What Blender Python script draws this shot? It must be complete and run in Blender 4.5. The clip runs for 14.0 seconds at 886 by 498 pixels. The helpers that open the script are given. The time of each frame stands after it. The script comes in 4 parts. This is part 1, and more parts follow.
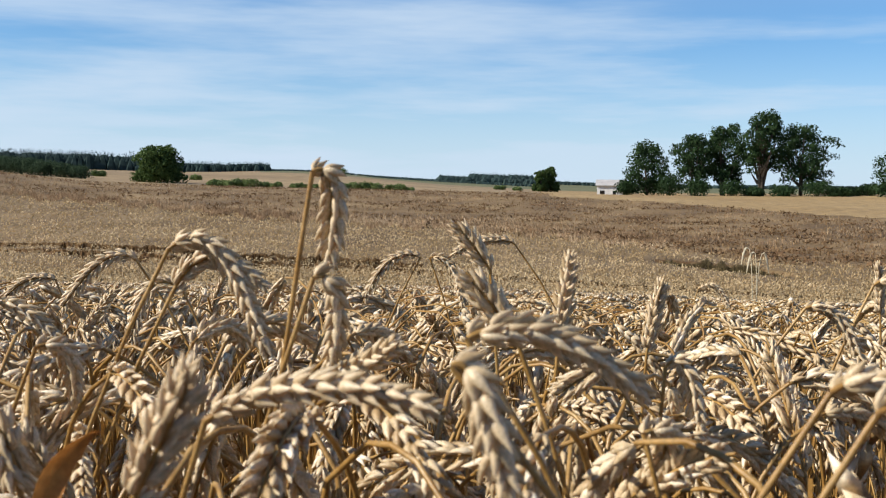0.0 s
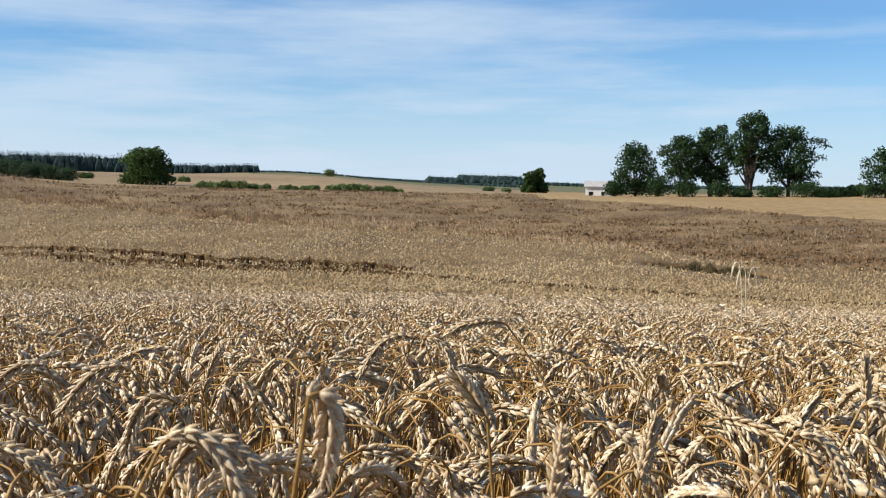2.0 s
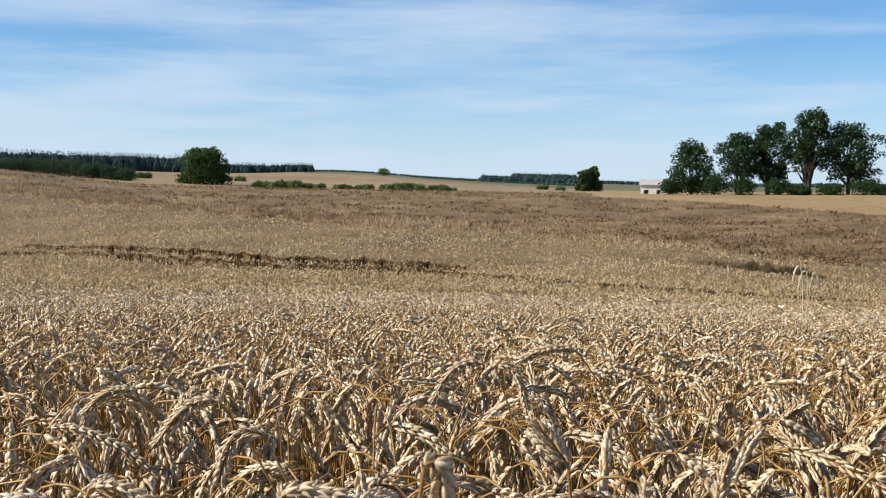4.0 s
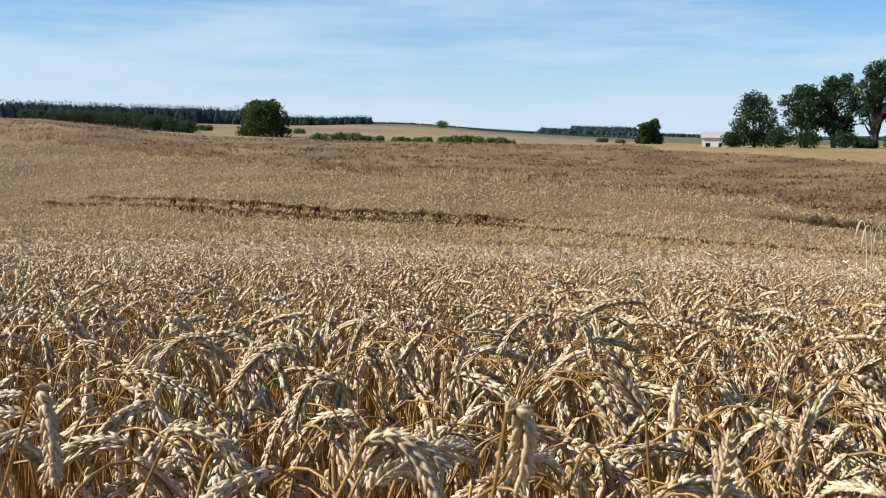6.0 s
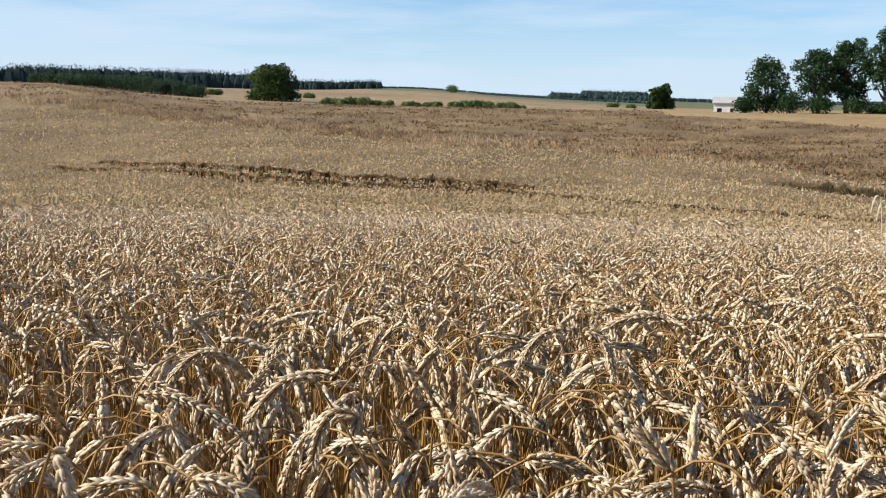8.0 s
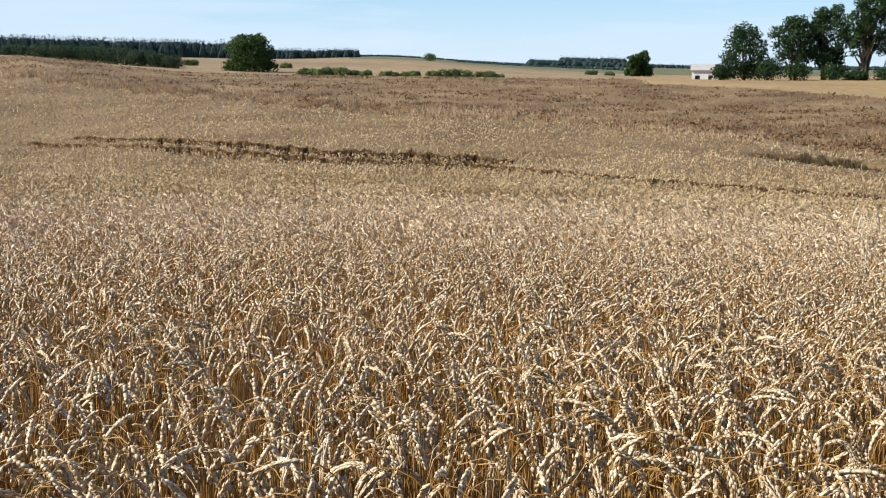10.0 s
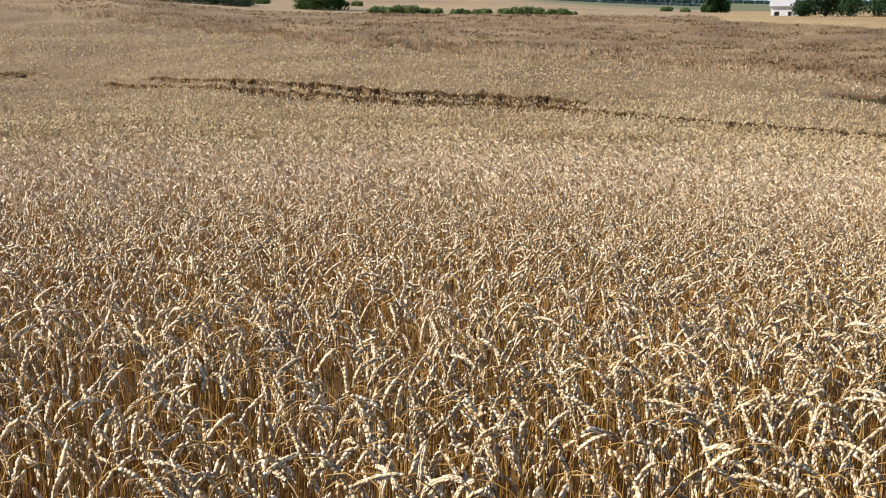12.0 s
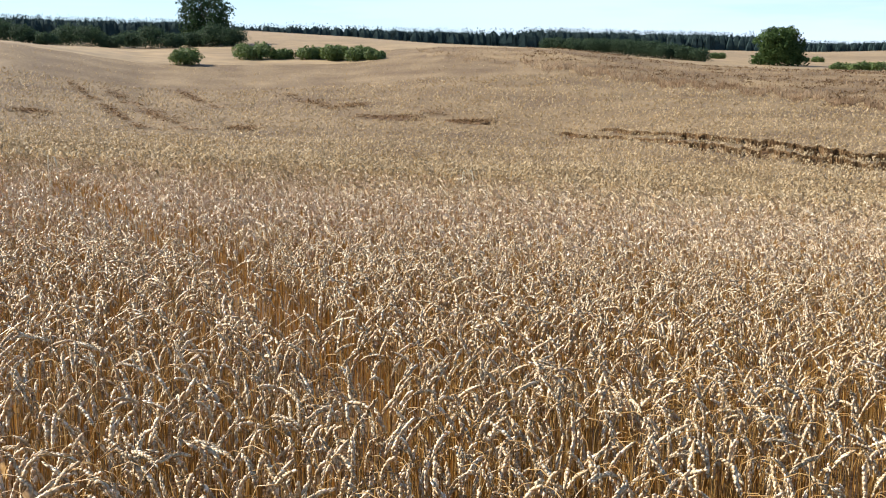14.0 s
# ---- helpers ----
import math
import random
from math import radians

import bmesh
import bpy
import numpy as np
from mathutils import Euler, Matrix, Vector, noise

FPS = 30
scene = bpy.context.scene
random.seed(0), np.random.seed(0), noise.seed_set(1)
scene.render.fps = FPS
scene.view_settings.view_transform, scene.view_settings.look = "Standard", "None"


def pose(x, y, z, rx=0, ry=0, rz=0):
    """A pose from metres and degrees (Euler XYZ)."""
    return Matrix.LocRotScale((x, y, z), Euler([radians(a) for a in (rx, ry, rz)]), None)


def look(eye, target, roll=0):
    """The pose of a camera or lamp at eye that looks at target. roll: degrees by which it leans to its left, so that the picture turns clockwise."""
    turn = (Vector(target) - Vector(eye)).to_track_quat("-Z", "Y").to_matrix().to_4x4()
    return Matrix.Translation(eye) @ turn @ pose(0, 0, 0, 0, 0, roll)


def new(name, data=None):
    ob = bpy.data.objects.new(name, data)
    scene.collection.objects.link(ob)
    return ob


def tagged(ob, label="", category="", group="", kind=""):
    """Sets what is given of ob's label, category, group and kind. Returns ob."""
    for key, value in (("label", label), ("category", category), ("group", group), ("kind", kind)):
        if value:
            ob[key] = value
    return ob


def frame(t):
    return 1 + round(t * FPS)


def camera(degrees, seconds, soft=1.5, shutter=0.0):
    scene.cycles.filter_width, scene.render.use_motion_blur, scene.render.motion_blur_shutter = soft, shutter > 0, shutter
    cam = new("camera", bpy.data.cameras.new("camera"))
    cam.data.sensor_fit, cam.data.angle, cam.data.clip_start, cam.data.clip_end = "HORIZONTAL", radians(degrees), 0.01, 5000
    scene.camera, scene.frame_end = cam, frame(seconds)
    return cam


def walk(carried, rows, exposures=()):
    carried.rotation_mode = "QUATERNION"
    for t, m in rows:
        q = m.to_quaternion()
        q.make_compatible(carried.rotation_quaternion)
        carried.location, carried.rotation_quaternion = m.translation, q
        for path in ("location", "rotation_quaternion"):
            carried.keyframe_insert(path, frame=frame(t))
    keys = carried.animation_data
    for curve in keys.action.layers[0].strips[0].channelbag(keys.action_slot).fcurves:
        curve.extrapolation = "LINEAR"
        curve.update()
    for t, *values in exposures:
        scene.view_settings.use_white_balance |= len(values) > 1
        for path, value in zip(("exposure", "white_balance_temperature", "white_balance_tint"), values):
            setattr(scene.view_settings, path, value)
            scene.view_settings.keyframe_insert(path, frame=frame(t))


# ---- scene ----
cam = camera(43.6, 14.0, soft=1.0)
cam.data.dof.use_dof, cam.data.dof.focus_distance, cam.data.dof.aperture_fstop = True, 2.4, 26.0
PATH = [
    (0, (0.005, -0.015, 0.861), (0.005, 1.982, 0.755), 0.7),
    (0.5, (0.001, -0.011, 0.874), (-0.002, 1.986, 0.767), 0.6),
    (1, (0.0, -0.012, 0.909), (0.002, 1.985, 0.798), 0.7),
    (1.5, (-0.011, -0.016, 0.949), (0.004, 1.981, 0.841), 0.8),
    (2, (-0.001, -0.017, 0.985), (0.019, 1.98, 0.881), 0.6),
    (2.5, (-0.025, -0.052, 1.02), (-0.007, 1.946, 0.917), 0.5),
    (3, (-0.029, -0.065, 1.038), (-0.032, 1.933, 0.933), 0.4),
    (5.3, (-0.047, -0.065, 1.025), (-0.206, 1.926, 0.912), 0.6),
    (5.5, (-0.053, -0.068, 1.023), (-0.218, 1.921, 0.887), 0.6),
    (6, (-0.047, -0.064, 1.033), (-0.227, 1.918, 0.84), 0.5),
    (6.5, (-0.025, -0.049, 1.05), (-0.211, 1.93, 0.832), 0.4),
    (7, (-0.035, -0.06, 1.069), (-0.214, 1.919, 0.843), 0.5),
    (7.5, (-0.049, -0.049, 1.084), (-0.235, 1.929, 0.856), 0.5),
    (8, (-0.062, -0.039, 1.108), (-0.258, 1.934, 0.852), 0.6),
    (8.5, (-0.079, 0.0, 1.201), (-0.281, 1.966, 0.892), 0.5),
    (9, (-0.083, 0.051, 1.373), (-0.277, 2.015, 1.047), 0.6),
    (9.2, (-0.08, 0.067, 1.401), (-0.27, 2.033, 1.09), 0.5),
    (11.3, (-0.085, 0.078, 1.648), (-0.202, 2.044, 1.3), 0.2),
    (11.5, (-0.099, 0.091, 1.658), (-0.233, 2.05, 1.277), 0.2),
    (12, (-0.152, 0.093, 1.684), (-0.433, 2.028, 1.263), -0.1),
    (12.5, (-0.218, 0.094, 1.717), (-0.681, 1.991, 1.284), -0.1),
    (13, (-0.313, 0.14, 1.714), (-0.978, 1.974, 1.279), 0.1),
    (13.5, (-0.389, 0.156, 1.725), (-1.236, 1.921, 1.319), 0.3),
    (14, (-0.457, 0.106, 1.745), (-1.468, 1.799, 1.412), 0.7),
]
walk(cam, [(t, look(eye, target, roll)) for t, eye, target, roll in PATH],
     exposures=[(0, 0.70), (3, 0.70), (6.5, 0.75), (9.2, 0.85), (11.5, 0.98), (12.5, 1.08), (14, 1.22)])

# ---- world, sun ----
SUN_AZ, SUN_EL = 102.0, 37.0          # degrees left of +y, and above the horizon
sun_dir = Vector((-math.sin(radians(SUN_AZ)) * math.cos(radians(SUN_EL)),
                  math.cos(radians(SUN_AZ)) * math.cos(radians(SUN_EL)), math.sin(radians(SUN_EL))))
sun_data = bpy.data.lights.new("sun", "SUN")
sun_data.energy, sun_data.angle, sun_data.color = 5.0, radians(0.53), (1.0, 0.93, 0.82)
sun = new("sun", sun_data)
sun.matrix_world = look((0, 0, 60), Vector((0, 0, 60)) - sun_dir)

world = bpy.data.worlds.new("sky")
scene.world = world
world.use_nodes = True
wn, wl = world.node_tree.nodes, world.node_tree.links
wn.clear()
w_out = wn.new("ShaderNodeOutputWorld")
w_bg = wn.new("ShaderNodeBackground")
w_bg.inputs["Strength"].default_value = 0.067
sky = wn.new("ShaderNodeTexSky")
sky.sky_type, sky.sun_disc = "NISHITA", False
sky.sun_elevation, sky.sun_rotation = radians(SUN_EL), radians(-SUN_AZ)
sky.air_density, sky.dust_density, sky.ozone_density, sky.altitude = 1.0, 0.0, 6.0, 150
w_tc = wn.new("ShaderNodeTexCoord")


def sky_noise(scale, size, detail, lo, hi, shift):
    mp = wn.new("ShaderNodeMapping")
    mp.inputs["Scale"].default_value = scale
    mp.inputs["Location"].default_value = shift
    mp.inputs["Rotation"].default_value = (0, radians(3), 0)
    wl.new(w_tc.outputs["Generated"], mp.inputs["Vector"])
    nz = wn.new("ShaderNodeTexNoise")
    nz.inputs["Scale"].default_value, nz.inputs["Detail"].default_value = size, detail
    nz.inputs["Roughness"].default_value = 0.58
    wl.new(mp.outputs["Vector"], nz.inputs["Vector"])
    mr = wn.new("ShaderNodeMapRange")
    mr.interpolation_type = "SMOOTHSTEP"
    mr.inputs["From Min"].default_value, mr.inputs["From Max"].default_value = lo, hi
    wl.new(nz.outputs["Fac"], mr.inputs["Value"])
    return mr.outputs["Result"]


streak = sky_noise((1.0, 1.0, 8.5), 1.5, 6.0, 0.36, 0.62, (0.3, 0.1, 0.45))
veil = sky_noise((1.0, 1.0, 5.0), 1.1, 3.0, 0.3, 0.8, (2.0, 0.4, 0.2))
w_mul = wn.new("ShaderNodeMath")
w_mul.operation = "MULTIPLY_ADD"
wl.new(streak, w_mul.inputs[0])
w_mul.inputs[1].default_value = 0.72
w_half = wn.new("ShaderNodeMath")
w_half.operation = "MULTIPLY"
wl.new(veil, w_half.inputs[0])
w_half.inputs[1].default_value = 0.42
wl.new(w_half.outputs[0], w_mul.inputs[2])
w_mix = wn.new("ShaderNodeMix")
w_mix.data_type = "RGBA"
# thin cirrus shows most where it is seen edge on, low in the sky
w_sep = wn.new("ShaderNodeSeparateXYZ")
wl.new(w_tc.outputs["Generated"], w_sep.inputs[0])
w_low = wn.new("ShaderNodeMapRange")
w_low.inputs["From Min"].default_value, w_low.inputs["From Max"].default_value = 0.10, 0.55
w_low.inputs["To Min"].default_value, w_low.inputs["To Max"].default_value = 1.0, 0.12
wl.new(w_sep.outputs["Z"], w_low.inputs["Value"])
w_fade = wn.new("ShaderNodeMath")
w_fade.operation = "MULTIPLY"
wl.new(w_mul.outputs[0], w_fade.inputs[0])
wl.new(w_low.outputs["Result"], w_fade.inputs[1])
# the haze thickens towards the horizon
w_haze = wn.new("ShaderNodeMapRange")
w_haze.interpolation_type = "SMOOTHSTEP"
w_haze.inputs["From Min"].default_value, w_haze.inputs["From Max"].default_value = -0.02, 0.15
w_haze.inputs["To Min"].default_value, w_haze.inputs["To Max"].default_value = 0.92, 0.08
wl.new(w_sep.outputs["Z"], w_haze.inputs["Value"])
w_sum = wn.new("ShaderNodeMath")
w_sum.operation, w_sum.use_clamp = "MAXIMUM", True
wl.new(w_fade.outputs[0], w_sum.inputs[0])
wl.new(w_haze.outputs["Result"], w_sum.inputs[1])
wl.new(w_sum.outputs[0], w_mix.inputs["Factor"])
w_tint = wn.new("ShaderNodeVectorMath")
w_tint.operation = "MULTIPLY"
w_tint.inputs[1].default_value = (0.66, 0.98, 1.18)
wl.new(sky.outputs["Color"], w_tint.inputs[0])
wl.new(w_tint.outputs["Vector"], w_mix.inputs[6])
w_mix.inputs[7].default_value = (5.7, 6.9, 8.3, 1)
wl.new(w_mix.outputs[2], w_bg.inputs["Color"])
wl.new(w_bg.outputs["Background"], w_out.inputs["Surface"])


# ---- materials ----
def mat(name, cols, rough=0.7, scale=40.0, island=True, translucent=0.0, bump=0.0, fine=None, spec=0.3, obj_random=False, glow=(1.0, 1.0, 1.0)):
    """Colours cols are spread over pieces (island or object random) and broken up by noise at two scales."""
    m = bpy.data.materials.new(name)
    m.use_nodes = True
    n, l = m.node_tree.nodes, m.node_tree.links
    bsdf, out = n["Principled BSDF"], n["Material Output"]
    tc = n.new("ShaderNodeTexCoord")
    big = n.new("ShaderNodeTexNoise")
    big.inputs["Scale"].default_value, big.inputs["Detail"].default_value = scale, 4
    l.new(tc.outputs["Object"], big.inputs["Vector"])
    src = big.outputs["Fac"]
    if island or obj_random:
        rnd = n.new("ShaderNodeNewGeometry").outputs["Random Per Island"] if island else n.new("ShaderNodeObjectInfo").outputs["Random"]
        mx = n.new("ShaderNodeMix")
        mx.inputs["Factor"].default_value = 0.5
        l.new(rnd, mx.inputs[2])
        st = n.new("ShaderNodeMapRange")
        st.inputs["From Min"].default_value, st.inputs["From Max"].default_value = 0.3, 0.7
        l.new(src, st.inputs["Value"])
        l.new(st.outputs["Result"], mx.inputs[3])
        src = mx.outputs[0]
    ramp = n.new("ShaderNodeValToRGB")
    el = ramp.color_ramp.elements
    lo, hi = (0.08, 0.92) if island or obj_random else (0.32, 0.68)
    while len(el) < len(cols):
        el.new(0.5)
    for i, c in enumerate(cols):
        el[i].position = lo + (hi - lo) * i / max(1, len(cols) - 1)
        el[i].color = (*c, 1)
    l.new(src, ramp.inputs["Fac"])
    color = ramp.outputs["Color"]
    small = n.new("ShaderNodeTexNoise")
    small.inputs["Scale"].default_value, small.inputs["Detail"].default_value = fine or scale * 9, 3
    l.new(tc.outputs["Object"], small.inputs["Vector"])
    vary = n.new("ShaderNodeMapRange")
    vary.inputs["From Min"].default_value, vary.inputs["From Max"].default_value = 0.3, 0.7
    vary.inputs["To Min"].default_value, vary.inputs["To Max"].default_value = 0.72, 1.22
    l.new(small.outputs["Fac"], vary.inputs["Value"])
    mul = n.new("ShaderNodeVectorMath")
    mul.operation = "SCALE"
    l.new(color, mul.inputs[0])
    l.new(vary.outputs["Result"], mul.inputs["Scale"])
    color = mul.outputs["Vector"]
    l.new(color, bsdf.inputs["Base Color"])
    bsdf.inputs["Roughness"].default_value = rough
    bsdf.inputs["Specular IOR Level"].default_value = spec
    if bump:
        b = n.new("ShaderNodeBump")
        b.inputs["Strength"].default_value, b.inputs["Distance"].default_value = bump, 0.4 / (fine or scale * 9)
        l.new(small.outputs["Fac"], b.inputs["Height"])
        l.new(b.outputs["Normal"], bsdf.inputs["Normal"])
    if translucent:
        tr, ms = n.new("ShaderNodeBsdfTranslucent"), n.new("ShaderNodeMixShader")
        warm = n.new("ShaderNodeVectorMath")
        warm.operation = "MULTIPLY"
        warm.inputs[1].default_value = glow
        l.new(color, warm.inputs[0])
        l.new(warm.outputs["Vector"], tr.inputs["Color"])
        ms.inputs["Fac"].default_value = translucent
        l.new(bsdf.outputs[0], ms.inputs[1])
        l.new(tr.outputs[0], ms.inputs[2])
        l.new(ms.outputs[0], out.inputs["Surface"])
    return m


M_EAR = mat("ripe_wheat_ear", [(0.255, 0.156, 0.063), (0.50, 0.370, 0.205), (0.685, 0.565, 0.375), (0.90, 0.83, 0.67)], 0.46, 60, translucent=0.25, bump=0.35, fine=900, spec=0.5, glow=(1.18, 0.87, 0.48))
M_STEM = mat("wheat_straw", [(0.185, 0.088, 0.019), (0.30, 0.168, 0.046), (0.47, 0.31, 0.118)], 0.4, 30, translucent=0.18, fine=500, spec=0.4, glow=(1.12, 0.84, 0.5))
M_DOCK = mat("withered_dock_and_weeds", [(0.090, 0.049, 0.022), (0.140, 0.080, 0.037), (0.22, 0.138, 0.066)], 0.85, 0.4, translucent=0.15, fine=3)
M_LEAF = mat("dry_wheat_leaf", [(0.30, 0.098, 0.018), (0.38, 0.150, 0.034), (0.42, 0.22, 0.07)], 0.6, 30, translucent=0.4, fine=300)
# darker copy of M_EAR: its tone stands in for missing husk self-shade
M_FAR_SHADED = mat("distant_wheat_self_shaded", [(0.262, 0.180, 0.086), (0.385, 0.288, 0.157), (0.535, 0.43, 0.27)], 0.7, 0.15, translucent=0.3, fine=1.2, glow=(1.06, 0.92, 0.66))
M_WEED = mat("dry_brown_weeds", [(0.085, 0.050, 0.021), (0.165, 0.098, 0.043), (0.27, 0.176, 0.086), (0.46, 0.345, 0.20)], 0.8, 0.25, translucent=0.25, fine=0.9)
M_FRINGE = mat("pale_dead_grass", [(0.20, 0.118, 0.062), (0.33, 0.225, 0.130), (0.50, 0.385, 0.245)], 0.8, 0.06, translucent=0.3, fine=0.5)
# track walls: straw darkened as painted shade; also brown flattened straw
M_EDGE = mat("brown_and_shaded_straw", [(0.105, 0.056, 0.020), (0.175, 0.098, 0.038), (0.28, 0.18, 0.085)], 0.8, 1.0, translucent=0.15)
M_SOIL = mat("dry_field_soil", [(0.055, 0.028, 0.010), (0.09, 0.047, 0.017), (0.13, 0.072, 0.028)], 0.9, 3.0, island=False, bump=0.6, fine=40)
M_CROP = mat("wheat_field_ground", [(0.101, 0.062, 0.027), (0.143, 0.095, 0.044), (0.190, 0.131, 0.066)], 0.85, 0.12, island=False, bump=0.8, fine=2.2)
M_BROWN = mat("weedy_field_ground", [(0.098, 0.060, 0.025), (0.150, 0.097, 0.044), (0.215, 0.148, 0.072)], 0.9, 0.09, island=False, bump=0.8, fine=0.9)
M_STUB = mat("golden_stubble_ground", [(0.230, 0.152, 0.064), (0.280, 0.195, 0.088)], 0.85, 0.03, island=False, bump=0.3, fine=0.6)
M_PINK = mat("far_ripe_field_ground", [(0.175, 0.120, 0.062), (0.218, 0.153, 0.078), (0.255, 0.184, 0.096)], 0.85, 0.012, island=False, fine=0.2)
M_GREEN = mat("far_green_field_ground", [(0.075, 0.084, 0.033), (0.120, 0.115, 0.050)], 0.85, 0.008, island=False, fine=0.1)
# conifer green with some distance haze mixed into the colour as blue
M_CONIFER = mat("far_conifer_hazed_foliage", [(0.020, 0.036, 0.037), (0.030, 0.050, 0.049), (0.042, 0.064, 0.060)], 0.9, 0.03, translucent=0.2, spec=0.05)
M_BROAD = mat("broadleaf_foliage", [(0.014, 0.030, 0.012), (0.024, 0.048, 0.018), (0.040, 0.070, 0.024)], 0.7, 0.3, translucent=0.2, fine=3, spec=0.08)
M_HEDGE = mat("hedge_foliage", [(0.027, 0.048, 0.027), (0.042, 0.070, 0.037), (0.062, 0.095, 0.048)], 0.7, 0.25, translucent=0.35, fine=3, spec=0.1)
M_WILLOW = mat("willow_foliage", [(0.026, 0.050, 0.015), (0.046, 0.078, 0.022), (0.075, 0.112, 0.034)], 0.7, 0.3, translucent=0.25, fine=3, spec=0.08)
M_SHRUB = mat("shrub_foliage", [(0.050, 0.085, 0.022), (0.088, 0.130, 0.031), (0.140, 0.180, 0.050)], 0.65, 0.4, translucent=0.2, fine=3)
M_BARK = mat("tree_bark", [(0.042, 0.032, 0.021), (0.084, 0.066, 0.049)], 0.9, 1.5, island=False, bump=0.6, fine=12)
M_WHITE = mat("whitewashed_wall", [(0.592, 0.584, 0.568), (0.672, 0.664, 0.648)], 0.8, 0.4, island=False, fine=4)
M_ROOF = mat("pale_sheet_roof", [(0.315, 0.307, 0.300), (0.390, 0.375, 0.360)], 0.6, 0.5, island=False, fine=5)
# near-black tone for the shade inside the barn's openings
M_DOORWAY_SHADE = mat("doorway_shade_tone", [(0.03, 0.028, 0.025), (0.05, 0.045, 0.04)], 0.9, 1, island=False)
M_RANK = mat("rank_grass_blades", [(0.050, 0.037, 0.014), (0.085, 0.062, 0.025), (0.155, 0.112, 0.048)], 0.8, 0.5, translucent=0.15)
M_OAT = mat("bleached_grass", [(0.56, 0.48, 0.33), (0.70, 0.63, 0.47)], 0.6, 20, translucent=0.2)

# ---- lie of the land: the height of the crop's top ----
AZ = [-22, -10, -5, 0, 5, 10, 14, 18, 22, 25, 31, 36, 41, 46, 52, 60]
Z66 = [-4.27, -4.0, -3.9, -3.75, -3.65, -3.5, -3.5, -3.8, -4.0, -4.2, -4.0, -3.8, -3.5, -3.15, -2.7, -2.0]
Z97 = [-3.9, -3.4, -3.05, -2.9, -2.75, -2.7, -2.7, -2.9, -3.9, -4.6, -4.8, -4.8, -4.7, -4.4, -3.6, -2.5]
RINGS = [140, 190, 270, 450, 900, 2500]
RISE = [
    [-1.4, -1.35, -1.3, -1.2, -1.05, -0.95, -0.85, -0.75, -0.7, -0.9, -1.2, -1.6, -1.9, -1.9, -1.0, -0.4],
    [-0.65, -0.27, -0.13, -0.12, -0.05, 0.0, 0.05, 0.15, 0.6, 0.75, 0.6, -0.1, -0.2, -0.15, 0.8, 1.2],
    [0.0, -0.17, -0.13, -0.1, -0.03, 0.0, 0.08, 0.2, 0.5, 0.72, 0.92, 0.9, 0.75, 0.5, 0.6, 1.2],
    [0.0, -0.12, -0.02, 0.2, 0.58, 0.73, 0.72, 0.78, 0.7, 0.7, 0.9, 1.25, 1.5, 0.95, 0.85, 1.2],
    [0.15, 0.15, 0.25, 0.45, 0.65, 0.75, 0.75, 0.8, 0.8, 0.75, 0.7, 0.8, 0.8, 0.9, 0.95, 1.1],
    [0.3, 0.3, 0.45, 0.5, 0.65, 0.75, 0.75, 0.8, 0.8, 0.75, 0.7, 0.8, 0.8, 0.9, 0.95, 1.1],
]


def datum(az):
    return np.interp(az, [21, 25], [1.03, 1.745])


def polar(x, y):
    return np.degrees(np.arctan2(-x, y)), np.hypot(x, y)


def slope_near(x, y):
    y = np.maximum(y, -8)
    return 0.80 - 0.086 * y - 0.03 * np.clip(x, 0, 30)


def lie(az, r):
    """Height at azimuth (degrees left of +y) and distance."""
    az, r = np.broadcast_arrays(np.asarray(az, float), np.asarray(r, float))
    rad = np.radians(az)
    knots = [slope_near(-42 * np.sin(rad), 42 * np.cos(rad)), np.interp(az, AZ, Z66), np.interp(az, AZ, Z97)]
    for R, e in zip(RINGS, RISE):
        knots.append(datum(az) + R * np.tan(np.radians(np.interp(az, AZ, e))))
    knots.append(knots[-1] * 0 + 20.0)
    radii = [42, 66, 97] + RINGS + [4800]
    back = np.clip((np.abs(az - 15) - 75) / 40, 0, 1)
    near = slope_near(-r * np.sin(rad), r * np.cos(rad))
    z = np.where(r <= 42, near, knots[-1])
    for i in range(len(radii) - 1):
        f = (r - radii[i]) / (radii[i + 1] - radii[i])
        z = np.where((f > 0) & (f <= 1), knots[i] * (1 - f) + knots[i + 1] * f, z)
    # the far ridge behind the bushes
    z = z + r * np.radians(0.17) * np.exp(-((az - 7.4) / 3.2) ** 2) * np.clip((r - 330) / 350, 0, 1) * np.clip((4000 - r) / 1500, 0, 1)
    return np.where(r > 42, z * (1 - back) + (near * 0 + 1.2) * back, near)


def top(x, y):
    """Height of the crop's top at (x, y)."""
    az, r = polar(np.asarray(x, float), np.asarray(y, float))
    return sum(lie(az, r * f) for f in (0.92, 0.96, 1.0, 1.04, 1.08)) / 5


TRACK_AZ, TRACK_R = [-24, -15, -5, 4, 11, 17, 20, 23, 27], [45, 47, 53, 62, 64, 74, 82, 92, 105]


def track_line(az, k):
    """Distance of the middle of wheel track k at an azimuth, and half its width."""
    c = np.interp(az, TRACK_AZ, TRACK_R) + 0.5 * np.sin(az * 2.3) + 0.35 * np.sin(az * 5.1 + 1) + 6.5 * k
    thin = 0.58 + 0.3 * np.sin(az * 4 + 2 * np.sin(az * 2 + k)) + 0.15 * np.sin(az * 13 + k)
    wide = np.interp(az, [-24, -2, 2, 16, 24], [0.8, 1.2, 2.4, 2.3, 0.8])
    return c, np.clip(thin, 0.12, 1) * wide + 0.25


TRACKS = ((0, -24, 25), (1, 1, 23))


